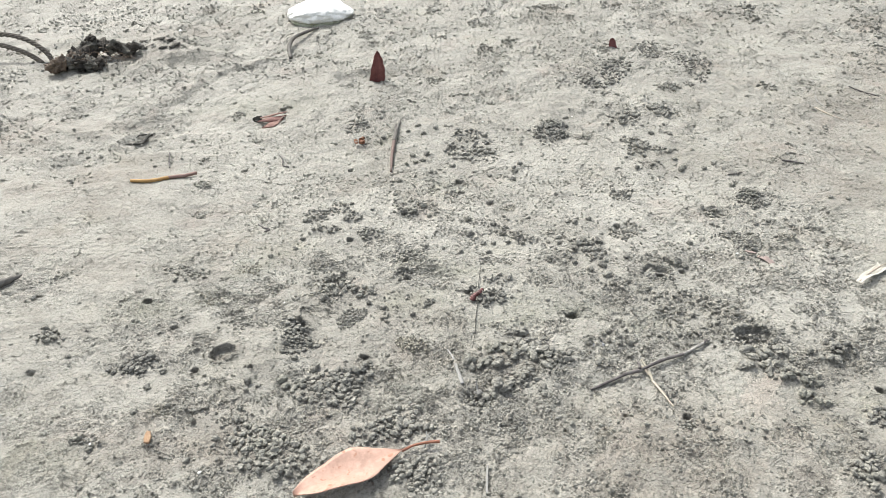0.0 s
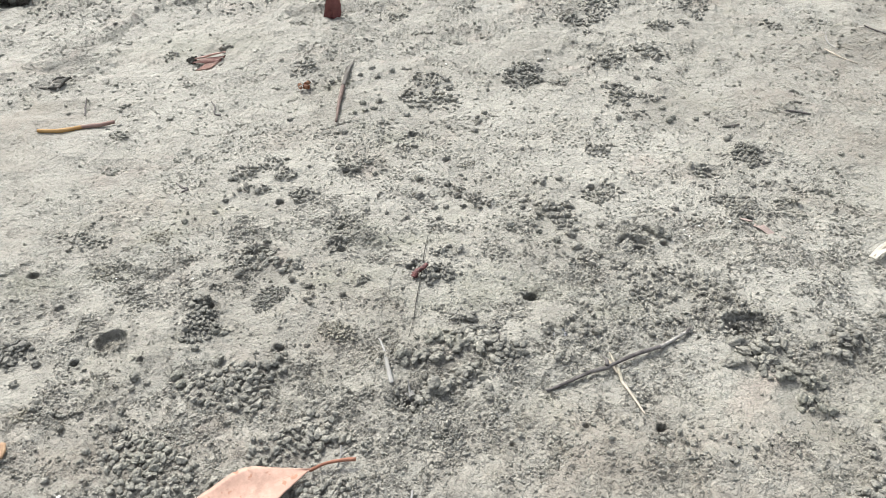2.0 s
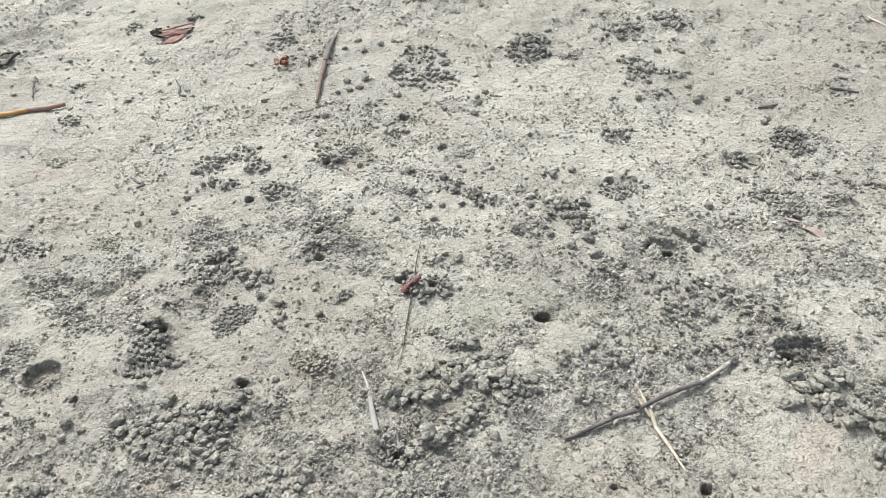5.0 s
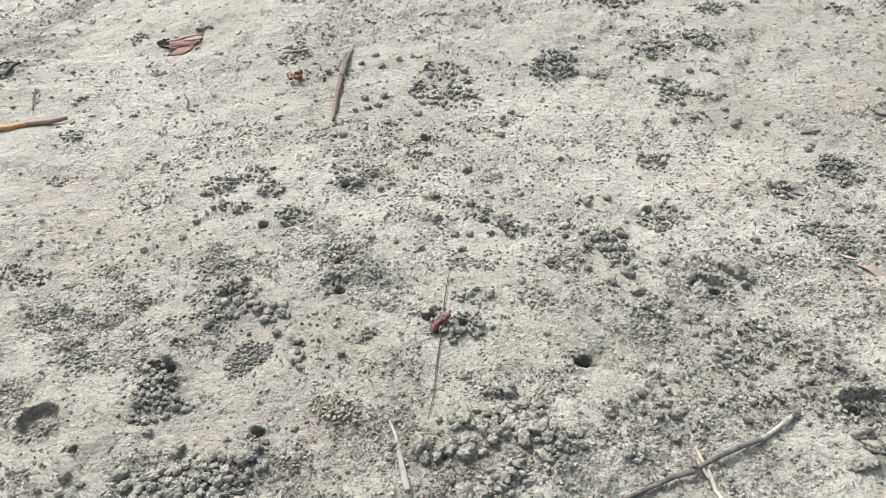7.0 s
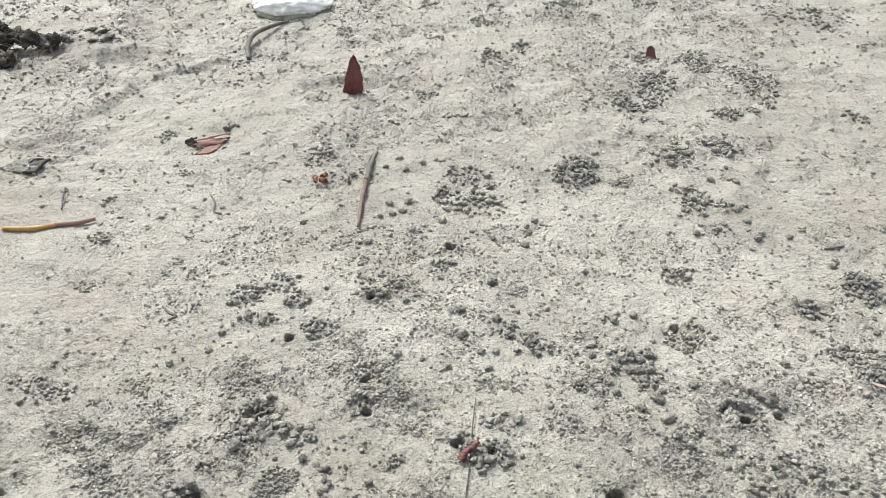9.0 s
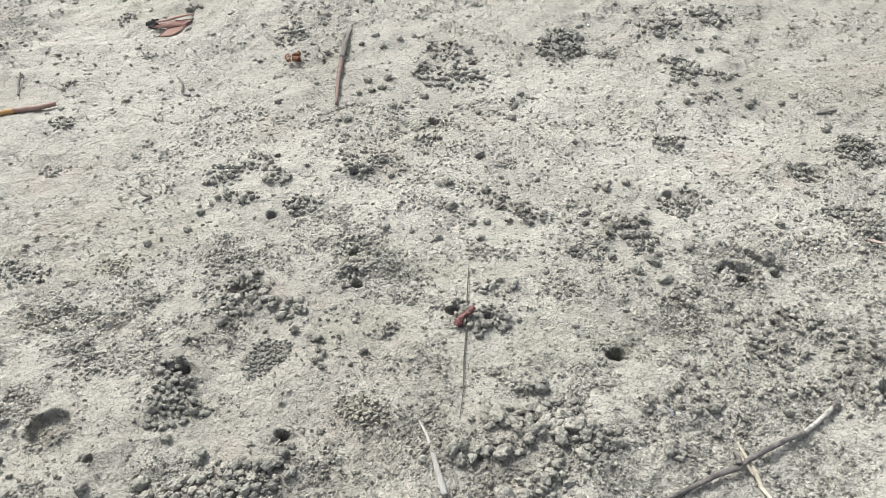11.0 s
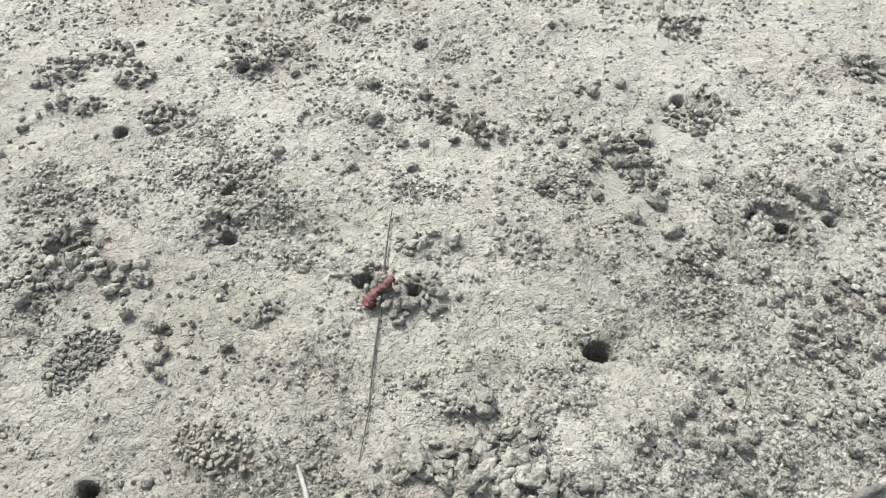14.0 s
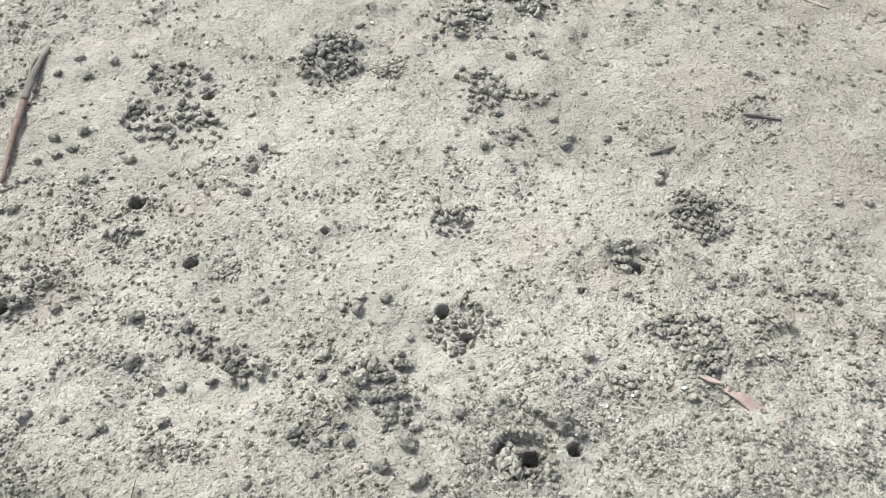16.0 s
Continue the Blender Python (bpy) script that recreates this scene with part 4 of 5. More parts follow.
def sticks():
    t = stem("weathered_stick", [(-0.1985, 0.541), (-0.2005, 0.512), (-0.2020, 0.475)], [0.003, 0.0035, 0.004], [0.0018, 0.0024, 0.0026], WOOD_GREY, "grey weathered stick with a reddish brown tapered end", "stick", 1, None, "weathered_end")
    stem("", [(-0.2020, 0.477), (-0.2020, 0.440), (-0.2000, 0.395)], [0.004, 0.004, 0.002], [0.0026, 0.0023, 0.0011], WOOD_BROWN, "reddish brown tapered end", "", 2, t, "bark")
    stem("", [(-0.2015, 0.535), (-0.2030, 0.515), (-0.2035, 0.495)], [0.003, 0.004, 0.004], [0.0006, 0.0013, 0.0008], WOOD_GREY, "", "", 3, t, "splinter")
    t = stem("yellow_stick", [(-0.536, 0.389), (-0.512, 0.391), (-0.488, 0.396)], 0.0022, [0.0020, 0.0024, 0.0023], WOOD_YELLOW, "short stick, half peeled yellow and half brown", "stick", 4, None, "peeled_wood")
    stem("", [(-0.489, 0.396), (-0.470, 0.402), (-0.455, 0.408)], [0.0024, 0.0028, 0.0036], [0.0023, 0.0025, 0.0021], BARK_RED, "brown bark end", "", 5, t, "bark")
    t = stem("dark_twig", [(0.000, -0.001), (0.010, 0.0018), (0.020, 0.0050), (0.032, 0.0095), (0.043, 0.0130)], [0.0008, 0.0016, 0.0024, 0.0032, 0.0036], [0.0010, 0.0012, 0.0013, 0.0014, 0.0016], TWIG_DARK, "crooked dark twig with a bleached tip", "twig", 6, None, "main_stem", 1.0, 0.10)
    stem("", [(0.0425, 0.0128), (0.0460, 0.0155), (0.0505, 0.0185), (0.0640, 0.0250), (0.0750, 0.0310), (0.0845, 0.0350)], [0.0036, 0.0038, 0.0038, 0.0034, 0.0030, 0.0026], [0.0016, 0.0013, 0.0013, 0.0014, 0.0015, 0.0015], TWIG_DARK, "", "", 7, t, "upper_stem", 1.0, 0.10)
    stem("", [(0.0840, 0.0348), (0.0900, 0.0390), (0.0980, 0.0450), (0.1075, 0.0530)], [0.0026, 0.0026, 0.0026, 0.0024], [0.0015, 0.0013, 0.0014, 0.0014], TWIG_PALE, "bleached speckled length", "", 8, t, "bleached_end", 1.0, 0.2)
    stem("", [(0.1068, 0.0524), (0.1100, 0.0550), (0.1135, 0.0580)], [0.0024, 0.0026, 0.0020], [0.0014, 0.0018, 0.0010], TWIG_DARK, "", "", 38, t, "tip", 1.0, 0.25)
    stem("", [(0.043, 0.014), (0.0435, 0.0175), (0.042, 0.021)], [0.005, 0.006, 0.006], [0.0016, 0.0012, 0.0008], TWIG_DARK, "", "", 9, t, "side_stub")
    t = stem("straw", [(0.0475, 0.0300), (0.0500, 0.0200), (0.0515, 0.0125), (0.0525, 0.0030)], [0.0012, 0.0014, 0.0018, 0.0016], [0.0007, 0.0012, 0.0014, 0.0012], STRAW_PALE, "pale dry forked straw lying under the twig", "straw", 10, None, "bleached_stalk", 0.7)
    stem("", [(0.0523, 0.0040), (0.0545, -0.0035), (0.0590, -0.0140), (0.0630, -0.0265)], [0.0016, 0.0014, 0.0012, 0.0008], [0.0011, 0.0011, 0.0010, 0.0005], STRAW, "tan lower end", "", 33, t, "stalk_end", 0.7)
    stem("", [(0.0445, 0.0235), (0.0475, 0.0160), (0.0505, 0.0105)], [0.002, 0.003, 0.002], [0.0008, 0.0011, 0.0007], STRAW, "", "", 11, t, "fork", 0.6)
    stem("straw", [(-0.1215, 0.0500), (-0.1160, 0.0350), (-0.1120, 0.0170), (-0.1075, 0.0005)], [0.0002, 0.0010, 0.0014, 0.0010], [0.0006, 0.0010, 0.0016, 0.0017], STRAW_GREY, "flat grey straw pressed on the mud", "straw", 12, None, "stalk", 0.35)
    stem("small_stick", [(0.285, 0.3865), (0.297, 0.3830), (0.309, 0.3790)], 0.0010, [0.0009, 0.0011, 0.0009], TWIG_DARK, "short dark stick on damp mud", "stick", 13)
    stem("small_stick", [(0.213, 0.3610), (0.222, 0.3635), (0.232, 0.3665)], 0.0010, [0.0008, 0.0011, 0.0007], WOOD_GREY, "short greyish stick beside a burrow", "stick", 14)
    stem("small_stick", [(0.460, 0.620), (0.474, 0.606), (0.489, 0.586)], 0.0014, [0.0009, 0.0012, 0.0009], TWIG_DARK, "thin dark stick on brownish mud", "stick", 15)
    t = stem("straw", [(0.388, 0.556), (0.397, 0.530), (0.415, 0.519)], 0.0014, [0.0012, 0.0016, 0.0008], STRAW, "broken pale straw on brownish mud", "straw", 16, None, "stalk", 0.5)
    stem("", [(0.404, 0.600), (0.398, 0.575), (0.402, 0.550)], 0.0012, [0.0007, 0.0012, 0.0007], STRAW_GREY, "", "", 17, t, "loose_end", 0.5)
    stem("thin_twig", [(-0.507, 0.461), (-0.504, 0.445), (-0.499, 0.430)], [0.006, 0.003, 0.001], [0.0007, 0.0010, 0.0008], TWIG_DARK, "thin dark twig on smooth mud", "twig", 18)
    stem("thin_twig", [(-0.357, 0.456), (-0.349, 0.442), (-0.346, 0.428), (-0.338, 0.424)], 0.0011, [0.0006, 0.0009, 0.0009, 0.0012], TWIG_DARK, "thin bent dark twig on smooth mud", "twig", 19)
    stem("bent_stick", [(-0.3445, 0.276), (-0.3350, 0.266), (-0.3290, 0.262), (-0.3330, 0.257)], 0.0008, [0.0007, 0.0013, 0.0015, 0.0006], TWIG_DARK, "small dark bent stick on smooth mud", "stick", 20)
    stem("sunken_stick", [(-0.612, 0.150), (-0.590, 0.160), (-0.578, 0.180)], [0.004, 0.004, 0.001], [0.0050, 0.0048, 0.0020], WOOD_GREY, "grey stick end half sunk in mud", "stick", 21)
    t = stem("root_thread", [(-0.0895, 0.176), (-0.0915, 0.150), (-0.0930, 0.119)], [0.0018, 0.0022, 0.0018], [0.0002, 0.0004, 0.0004], WOOD_DARK, "long thin dark root thread lying over mud", "root", 22, None, "thread")
    stem("", [(-0.0930, 0.119), (-0.0942, 0.105), (-0.0955, 0.092), (-0.0960, 0.080), (-0.0965, 0.070), (-0.0990, 0.050)], [0.0020, 0.0014, 0.0014, 0.0014, 0.0012, 0.0006], [0.0004, 0.0004, 0.0003, 0.0002], WOOD_DARK, "", "", 23, t, "thread_end")
    t = stem("red_twig", [(-0.0990, 0.1190), (-0.0965, 0.1222), (-0.0925, 0.1262), (-0.0880, 0.1315)], [0.0022, 0.0042, 0.0046, 0.0044], [0.0022, 0.0026, 0.0019, 0.0022, 0.0012], STALK_RED_DARK, "short dark red twig over a burrow mouth", "twig", 24, None, "stem", 0.7, 0.60)
    stem("bent_root", [(-0.413, 0.838), (-0.421, 0.870), (-0.420, 0.915), (-0.405, 0.960), (-0.388, 0.992)], [0.002, 0.006, 0.010, 0.008, 0.003], [0.0032, 0.0035, 0.0032, 0.0022], WOOD_GREY, "bent grey root arching over mud", "root", 25)
    stem("small_stick", [(0.139, 0.206), (0.141, 0.196), (0.144, 0.185)], 0.0006, [0.0003, 0.0006, 0.0004], WOOD_GREY, "thin brown sliver of wood on mud", "stick", 26)
    # dark strip added to draw a thin crease line in the mud
    stem("small_stick", [(-0.0350, 0.0660), (-0.0330, 0.0580), (-0.0285, 0.0470)], 0.0004, [0.0003, 0.0007, 0.0006], TWIG_DARK, "thin dark strip drawing a crease beside pellets", "stick", 28)
    stem("straw", [(-0.0885, -0.085), (-0.0890, -0.098), (-0.0895, -0.112)], 0.0010, [0.0006, 0.0010, 0.0008], STRAW_GREY, "short thin straw on crumbly mud", "straw", 29, None, "stalk", 0.5)
    t = stem("dry_sprig", [(-0.1365, -0.070), (-0.1350, -0.064), (-0.1355, -0.056)], [0.002, 0.004, 0.006], [0.0006, 0.0008, 0.0004], STRAW_GREY, "small dry grey sprig on pellets", "sprig", 30)
    for k, (dx, dy) in enumerate(((0.004, 0.003), (-0.004, 0.002), (0.002, 0.006))):
        stem("", [(-0.1352, -0.063), (-0.1352 + dx * 0.6, -0.063 + dy * 0.6), (-0.1352 + dx, -0.063 + dy)], [0.004, 0.005, 0.004], [0.0005, 0.0003], STRAW_GREY, "", "", 31 + k, t, "sprig_branch")
    t = stem("grass_tuft", [(-0.0945, -0.010), (-0.0950, -0.004), (-0.0960, 0.000)], [0.001, 0.004, 0.006], [0.0006, 0.0008, 0.0003], STRAW_GREY, "small dead grass tuft over a burrow", "grass", 36)
    for k, (dx, dy) in enumerate(((0.004, 0.003), (-0.005, 0.002), (0.002, 0.006), (-0.002, -0.003), (0.005, -0.001))):
        stem("", [(-0.0945, -0.010), (-0.0945 + dx * 0.6, -0.010 + dy * 0.6), (-0.0945 + dx, -0.010 + dy)], [0.002, 0.005, 0.003], [0.0005, 0.0005, 0.0002], STRAW_GREY, "", "", 37 + k, t, "grass_blade", 0.5)


STRAW_PALE = make_plain("bleached_straw", (0.30, 0.27, 0.215), (0.47, 0.43, 0.355), 220, 0.75)
WOOD_DARK = make_plain("dark_root_thread", (0.045, 0.042, 0.036), (0.105, 0.100, 0.088), 150, 0.8)
STALK_RED_DARK = make_plain("wet_red_bark", (0.062, 0.020, 0.019), (0.215, 0.072, 0.068), 240, 0.45, 0.45)


# ---------------------------------------------------------------- the far litter
def white_shell():
    t = thing("white_shell", -0.398, 1.066, "large flat white shell lying on the mud", "shell", turn=-8, lift=0.012)
    bm = lump(3, 5, 0.10, (0.064, 0.058, 0.021), 2.0)
    for v in bm.verts:
        v.co.x *= 1 + 1.6 * v.co.y
        v.co.z += 0.006 * math.cos(v.co.x * 30) - 0.002
    part("valve", bm, SHELL, t)
    bm = lump(3, 5, 0.10, (0.060, 0.054, 0.012), 2.0)
    for v in bm.verts:
        v.co.x *= 1 + 1.6 * v.co.y
        v.co.z -= 0.010
    part("stained_rim", bm, SHELL_EDGE, t, "greenish stained underside rim")


def peat_clump():
    t = thing("root_clump", -0.760, 0.850, "black clump of rotting roots coated with mud", "root clump", lift=0.0)
    ridge = ((-0.040, 0.008, 0.012, 0.011), (-0.025, 0.012, 0.018, 0.012), (-0.013, 0.016, 0.036, 0.008), (-0.008, 0.012, 0.024, 0.011), (0.008, 0.014, 0.025, 0.010), (0.020, 0.014, 0.021, 0.011), (0.033, 0.016, 0.019, 0.009), (0.048, 0.016, 0.013, 0.010), (0.057, 0.018, 0.018, 0.008), (0.067, 0.038, 0.008, 0.007))
    foot = ((-0.062, -0.044, 0.007, 0.010), (-0.050, -0.038, 0.011, 0.011), (-0.038, -0.020, 0.013, 0.010), (-0.035, -0.032, 0.009, 0.011), (-0.020, -0.028, 0.009, 0.012), (-0.005, -0.028, 0.007, 0.012), (0.008, -0.028, 0.004, 0.010), (-0.030, -0.012, 0.011, 0.011), (-0.015, -0.008, 0.013, 0.012))
    for k, (x, y, z, r) in enumerate(ridge + foot):
        bm = lump(20 + k, 4, 0.70, (1.25 * r, 1.0 * r, 0.95 * r), 1.9)
        bm.transform(pose(x, y, z, 25 * math.sin(k), 20 * math.cos(3 * k), 70 * k))
        part("peat_lump", bm, FIBRE if 10 <= k <= 12 else PEAT_MUDDY if k % 2 else PEAT, t)
    rng = random.Random(5)
    bm = bmesh.new()
    for k in range(45):
        x, y = rng.uniform(-0.07, 0.06), rng.uniform(-0.045, 0.02)
        z = rng.uniform(0.004, 0.026) * max(0.2, 1 - abs(x) * 9) + 0.004
        a, l = rng.uniform(0, 6.28), rng.uniform(0.012, 0.035)
        pts = [(x, y, z), (x + l * 0.5 * math.cos(a), y + l * 0.4 * math.sin(a), z + rng.uniform(-0.004, 0.009)), (x + l * math.cos(a), y + l * 0.8 * math.sin(a), max(0.002, z - rng.uniform(0.0, 0.016)))]
        tube(pts, [0.0006, 0.0003], 4, 3, 0.1, k, bm=bm)
    tagged(part("fibre_mat", bm, FIBRE, t), kind="stuff")
    t = thing("root_crumbs", -0.640, 0.930, "black crumbs of root peat on mud", "root clump")
    for k in range(8):
        bm = lump(60 + k, 4, 0.6, (rng.uniform(0.003, 0.009), rng.uniform(0.003, 0.006), rng.uniform(0.0015, 0.003)), 2.6)
        x, y = rng.uniform(-0.07, 0.02), rng.uniform(-0.05, 0.02)
        bm.transform(pose(x, y, level(-0.640 + x, 0.930 + y) - level(-0.640, 0.930) + 0.002, 0, 0, rng.uniform(0, 180)))
        part("crumb", bm, PEAT_MUDDY, t)


def rope_arc(points, t, seed):
    line = smooth_line(points, 26)
    n = len(line)
    for s in range(3):
        pts = []
        for i, c in enumerate(line):
            ahead = Vector(line[min(i + 1, n - 1)] - line[max(i - 1, 0)]).normalized()
            side = ahead.cross(Vector((0, 1, 0.3))).normalized()
            up = side.cross(ahead)
            a = i * 0.42 + s * 2.0944
            pts.append(tuple(Vector(c) + side * (0.0022 * math.cos(a)) + up * (0.0022 * math.sin(a))))
        part("strand", tube(pts[::2], [0.0025], 6, 2, 0.1, seed + s), ROPE, t)


def rope():
    t = thing("rope", -0.905, 0.900, "two arched lengths of dark twisted rope", "rope")
    rope_arc([(-0.190, 0.030, 0.020), (-0.120, 0.020, 0.034), (-0.060, 0.000, 0.042), (0.000, -0.020, 0.038), (0.045, -0.040, 0.020), (0.062, -0.052, -0.004)], t, 1)
    rope_arc([(-0.190, 0.030, 0.015), (-0.120, 0.010, 0.024), (-0.060, -0.010, 0.026), (-0.005, -0.030, 0.018), (0.030, -0.045, 0.006), (0.045, -0.052, -0.006)], t, 11)


def big_clod():
    t = thing("mud_clod", 0.1090, 0.1820, "rough dark crumbling ridge of mud beside a burrow", "mud clod", turn=-38, lift=0.0)
    rng = random.Random(9)
    for k in range(13):
        u = (k + 0.5) / 13
        r = 0.0040 * (0.45 + 0.75 * math.sin(math.pi * (1 - (1 - u) ** 1.5))) * rng.uniform(0.7, 1.15)
        bm = lump(41 + k, 3, 0.75, (r * rng.uniform(1.0, 1.5), r, r * 0.85), 2.4)
        bm.transform(pose(-0.0155 + 0.031 * u, rng.uniform(-0.0018, 0.0018) + 0.0015 * math.sin(5 * u), 0.5 * r, rng.uniform(-20, 20), 0, rng.uniform(-50, 50)))
        part("clod", bm, PELLET if k % 3 else PELLET_DARK, t)


def shell_chips():
    for k, (x, y, r) in enumerate(((0.174, 0.187, 0.0032), (0.139, 0.179, 0.0022), (0.046, 0.546, 0.0045), (-0.081, 0.531, 0.0040), (0.003, 0.218, 0.0024), (-0.306, -0.092, 0.0042), (-0.403, -0.062, 0.0036), (0.150, 0.190, 0.0030), (-0.283, 0.121, 0.0024), (0.136, 0.187, 0.0024), (-0.660, 1.000, 0.010), (-0.350, 0.125, 0.0022))):
        t = thing("shell_chip", x, y, "small broken white shell chip on mud", "shell", "shell chips", turn=47 * k, lift=0.35 * r)
        r *= 0.42
        part("chip", lump(80 + k, 2, 0.35, (r, 0.7 * r, 0.45 * r), 1.4), SHELL, t)


tan_leaf()
standing_leaf()
small_upright_leaf()
curled_red_leaf()
dark_shard()
curled_husks()
leaf_scraps()
sticks()
white_shell()
peat_clump()
rope()
shell_chips()
big_clod()


# ---------------------------------------------------------------- loose pellets
BALLS = {m.name: [lump_mesh("pellet", m, k + 1, 3, 0.52, (1, 0.92, 0.78), 1.7) for k in range(14)] for m in (PELLET, PELLET_DARK, PELLET_PALE, PELLET_OLIVE, CRUMB)}
CRUMBLES = {m.name: [lump_mesh("pellet", m, k + 1, 2, 0.66, (1, 0.92, 0.80), 2.7) for k in range(10)] for m in (PELLET, PELLET_DARK, PELLET_PALE, PELLET_OLIVE, CRUMB)}


def loose(x, y, size):
    rng = random.Random(int(x * 1e5) * 31 + int(y * 1e5))
    r = size / 2
    ob = new("mud_pellet", rng.choice(BALLS[(PELLET, PELLET_PALE, PELLET_DARK)[rng.randrange(3)].name]))
    ob.matrix_basis = pose(x, y, level(x, y) + 0.40 * r, rng.uniform(-15, 15), rng.uniform(-15, 15), rng.uniform(0, 360)) @ Matrix.Diagonal((r, r * rng.uniform(0.8, 1.0), r * rng.uniform(0.8, 1.0), 1))
    tagged(ob, "single rounded grey mud pellet on the mud", "mud pellet", "loose mud pellets")


loose(-0.103, 0.275, 0.0080)
loose(-0.101, 0.245, 0.0080)
loose(-0.148, 0.218, 0.0071)
loose(-0.061, 0.282, 0.0050)
loose(-0.074, 0.263, 0.0080)
loose(-0.063, 0.254, 0.0060)
loose(-0.057, 0.274, 0.0040)
loose(-0.086, 0.227, 0.0060)
loose(-0.075, 0.227, 0.0060)
loose(-0.016, 0.227, 0.0060)
loose(-0.004, 0.224, 0.0060)
loose(-0.110, 0.207, 0.0060)
loose(-0.081, 0.206, 0.0060)
loose(-0.018, 0.193, 0.0080)
loose(-0.003, 0.236, 0.0070)
loose(0.017, 0.262, 0.0080)
loose(0.020, 0.229, 0.0070)
loose(0.036, 0.179, 0.0090)
loose(0.022, 0.168, 0.0070)
loose(0.038, 0.159, 0.0090)
loose(0.029, 0.196, 0.0071)
loose(0.063, 0.192, 0.0070)
loose(-0.292, 0.224, 0.0070)
loose(-0.288, 0.247, 0.0060)
loose(-0.122, 0.406, 0.0080)
loose(-0.188, 0.369, 0.0071)
loose(-0.075, 0.375, 0.0060)
loose(-0.172, 0.523, 0.0080)
loose(-0.185, 0.506, 0.0070)
loose(-0.218, 0.492, 0.0071)
loose(-0.036, 0.404, 0.0071)
loose(-0.042, 0.386, 0.0070)
loose(-0.047, 0.363, 0.0080)
loose(-0.156, 0.437, 0.0081)
loose(-0.170, 0.415, 0.0080)
loose(-0.160, 0.421, 0.0080)
loose(0.108, 0.384, 0.0070)
loose(0.161, 0.379, 0.0080)
loose(0.190, 0.382, 0.0060)
loose(0.070, 0.340, 0.0060)
loose(0.211, 0.337, 0.0070)
loose(0.177, 0.182, 0.0050)
loose(0.199, 0.185, 0.0080)
loose(-0.190, 0.035, 0.0050)
loose(-0.264, 0.012, 0.0090)
loose(-0.239, 0.027, 0.0070)
loose(-0.100, 0.028, 0.0050)
loose(-0.119, 0.022, 0.0050)
loose(-0.129, 0.214, 0.0041)
loose(0.145, 0.485, 0.0080)
loose(0.167, 0.510, 0.0050)
loose(-0.334, 0.113, 0.0040)
loose(-0.199, 0.138, 0.0080)
loose(0.136, 0.397, 0.0050)
loose(-0.246, 0.128, 0.0080)
loose(-0.002, 0.198, 0.0050)
loose(0.008, 0.183, 0.0060)
loose(-0.034, 0.278, 0.0050)
loose(-0.258, 0.039, 0.0060)
loose(-0.259, 0.005, 0.0060)
loose(-0.293, 0.008, 0.0070)
loose(-0.380, 0.003, 0.0060)
loose(-0.373, 0.024, 0.0061)
loose(-0.380, -0.027, 0.0070)
loose(-0.321, -0.078, 0.0060)
loose(-0.545, 0.138, 0.0060)
loose(-0.352, -0.024, 0.0040)
loose(-0.402, -0.067, 0.0060)
loose(-0.491, 0.024, 0.0051)
loose(-0.470, 0.048, 0.0050)
loose(-0.329, -0.028, 0.0030)
loose(-0.340, 0.436, 0.0051)
loose(-0.147, 0.287, 0.0060)
loose(-0.190, 0.336, 0.0060)
loose(-0.254, 0.406, 0.0060)
loose(-0.315, 0.206, 0.0060)
loose(0.070, 0.332, 0.0070)
loose(0.166, 0.386, 0.0080)
loose(0.058, -0.023, 0.0040)
loose(0.151, -0.061, 0.0040)
loose(0.259, 0.069, 0.0070)
loose(0.313, 0.303, 0.0060)
loose(0.174, 0.026, 0.0040)
loose(0.192, 0.036, 0.0081)
loose(0.198, -0.059, 0.0050)
loose(0.169, 0.479, 0.0070)
loose(0.171, 0.272, 0.0060)
loose(-0.044, 0.394, 0.0060)
loose(-0.147, 0.517, 0.0071)
loose(-0.163, 0.501, 0.0071)
loose(-0.174, 0.433, 0.0081)
loose(-0.181, 0.411, 0.0051)
loose(0.159, 0.406, 0.0071)
loose(0.020, 0.270, 0.0051)
loose(0.033, 0.267, 0.0071)
loose(0.059, 0.247, 0.0041)
loose(0.016, 0.216, 0.0081)
loose(0.021, 0.206, 0.0071)
loose(0.040, 0.187, 0.0061)
loose(-0.003, 0.186, 0.0061)
loose(0.040, 0.224, 0.0061)
loose(0.133, 0.215, 0.0071)
loose(0.332, 0.301, 0.0061)
loose(0.268, 0.180, 0.0050)
loose(0.297, 0.269, 0.0040)
loose(0.214, 0.253, 0.0060)
loose(0.250, 0.246, 0.0061)
loose(0.228, 0.255, 0.0051)
loose(-0.228, 0.561, 0.0060)
loose(0.009, 0.264, 0.0051)
loose(0.165, 0.252, 0.0040)
loose(0.084, 0.176, 0.0030)
loose(-0.009, 0.211, 0.0040)
loose(-0.120, 0.345, 0.0041)


# ---------------------------------------------------------------- heaps of pellets
# old heaps, dried pale, and heaps thrown up last, still wet and dark
DRY = {(0.083, 0.095), (0.110, 0.129), (0.075, 0.119), (0.127, 0.109), (0.081, 0.064)}
WET = {(0.133, 0.734), (0.265, 0.732), (0.204, 0.819), (0.097, 0.668), (-0.095, -0.014), (0.222, 0.306), (0.223, 0.313), (0.228, 0.290), (-0.079, 0.125), (-0.171, 0.168), (0.012, 0.503), (0.005, 0.492), (-0.403, 0.036), (-0.262, 0.068), (-0.214, 0.100)}


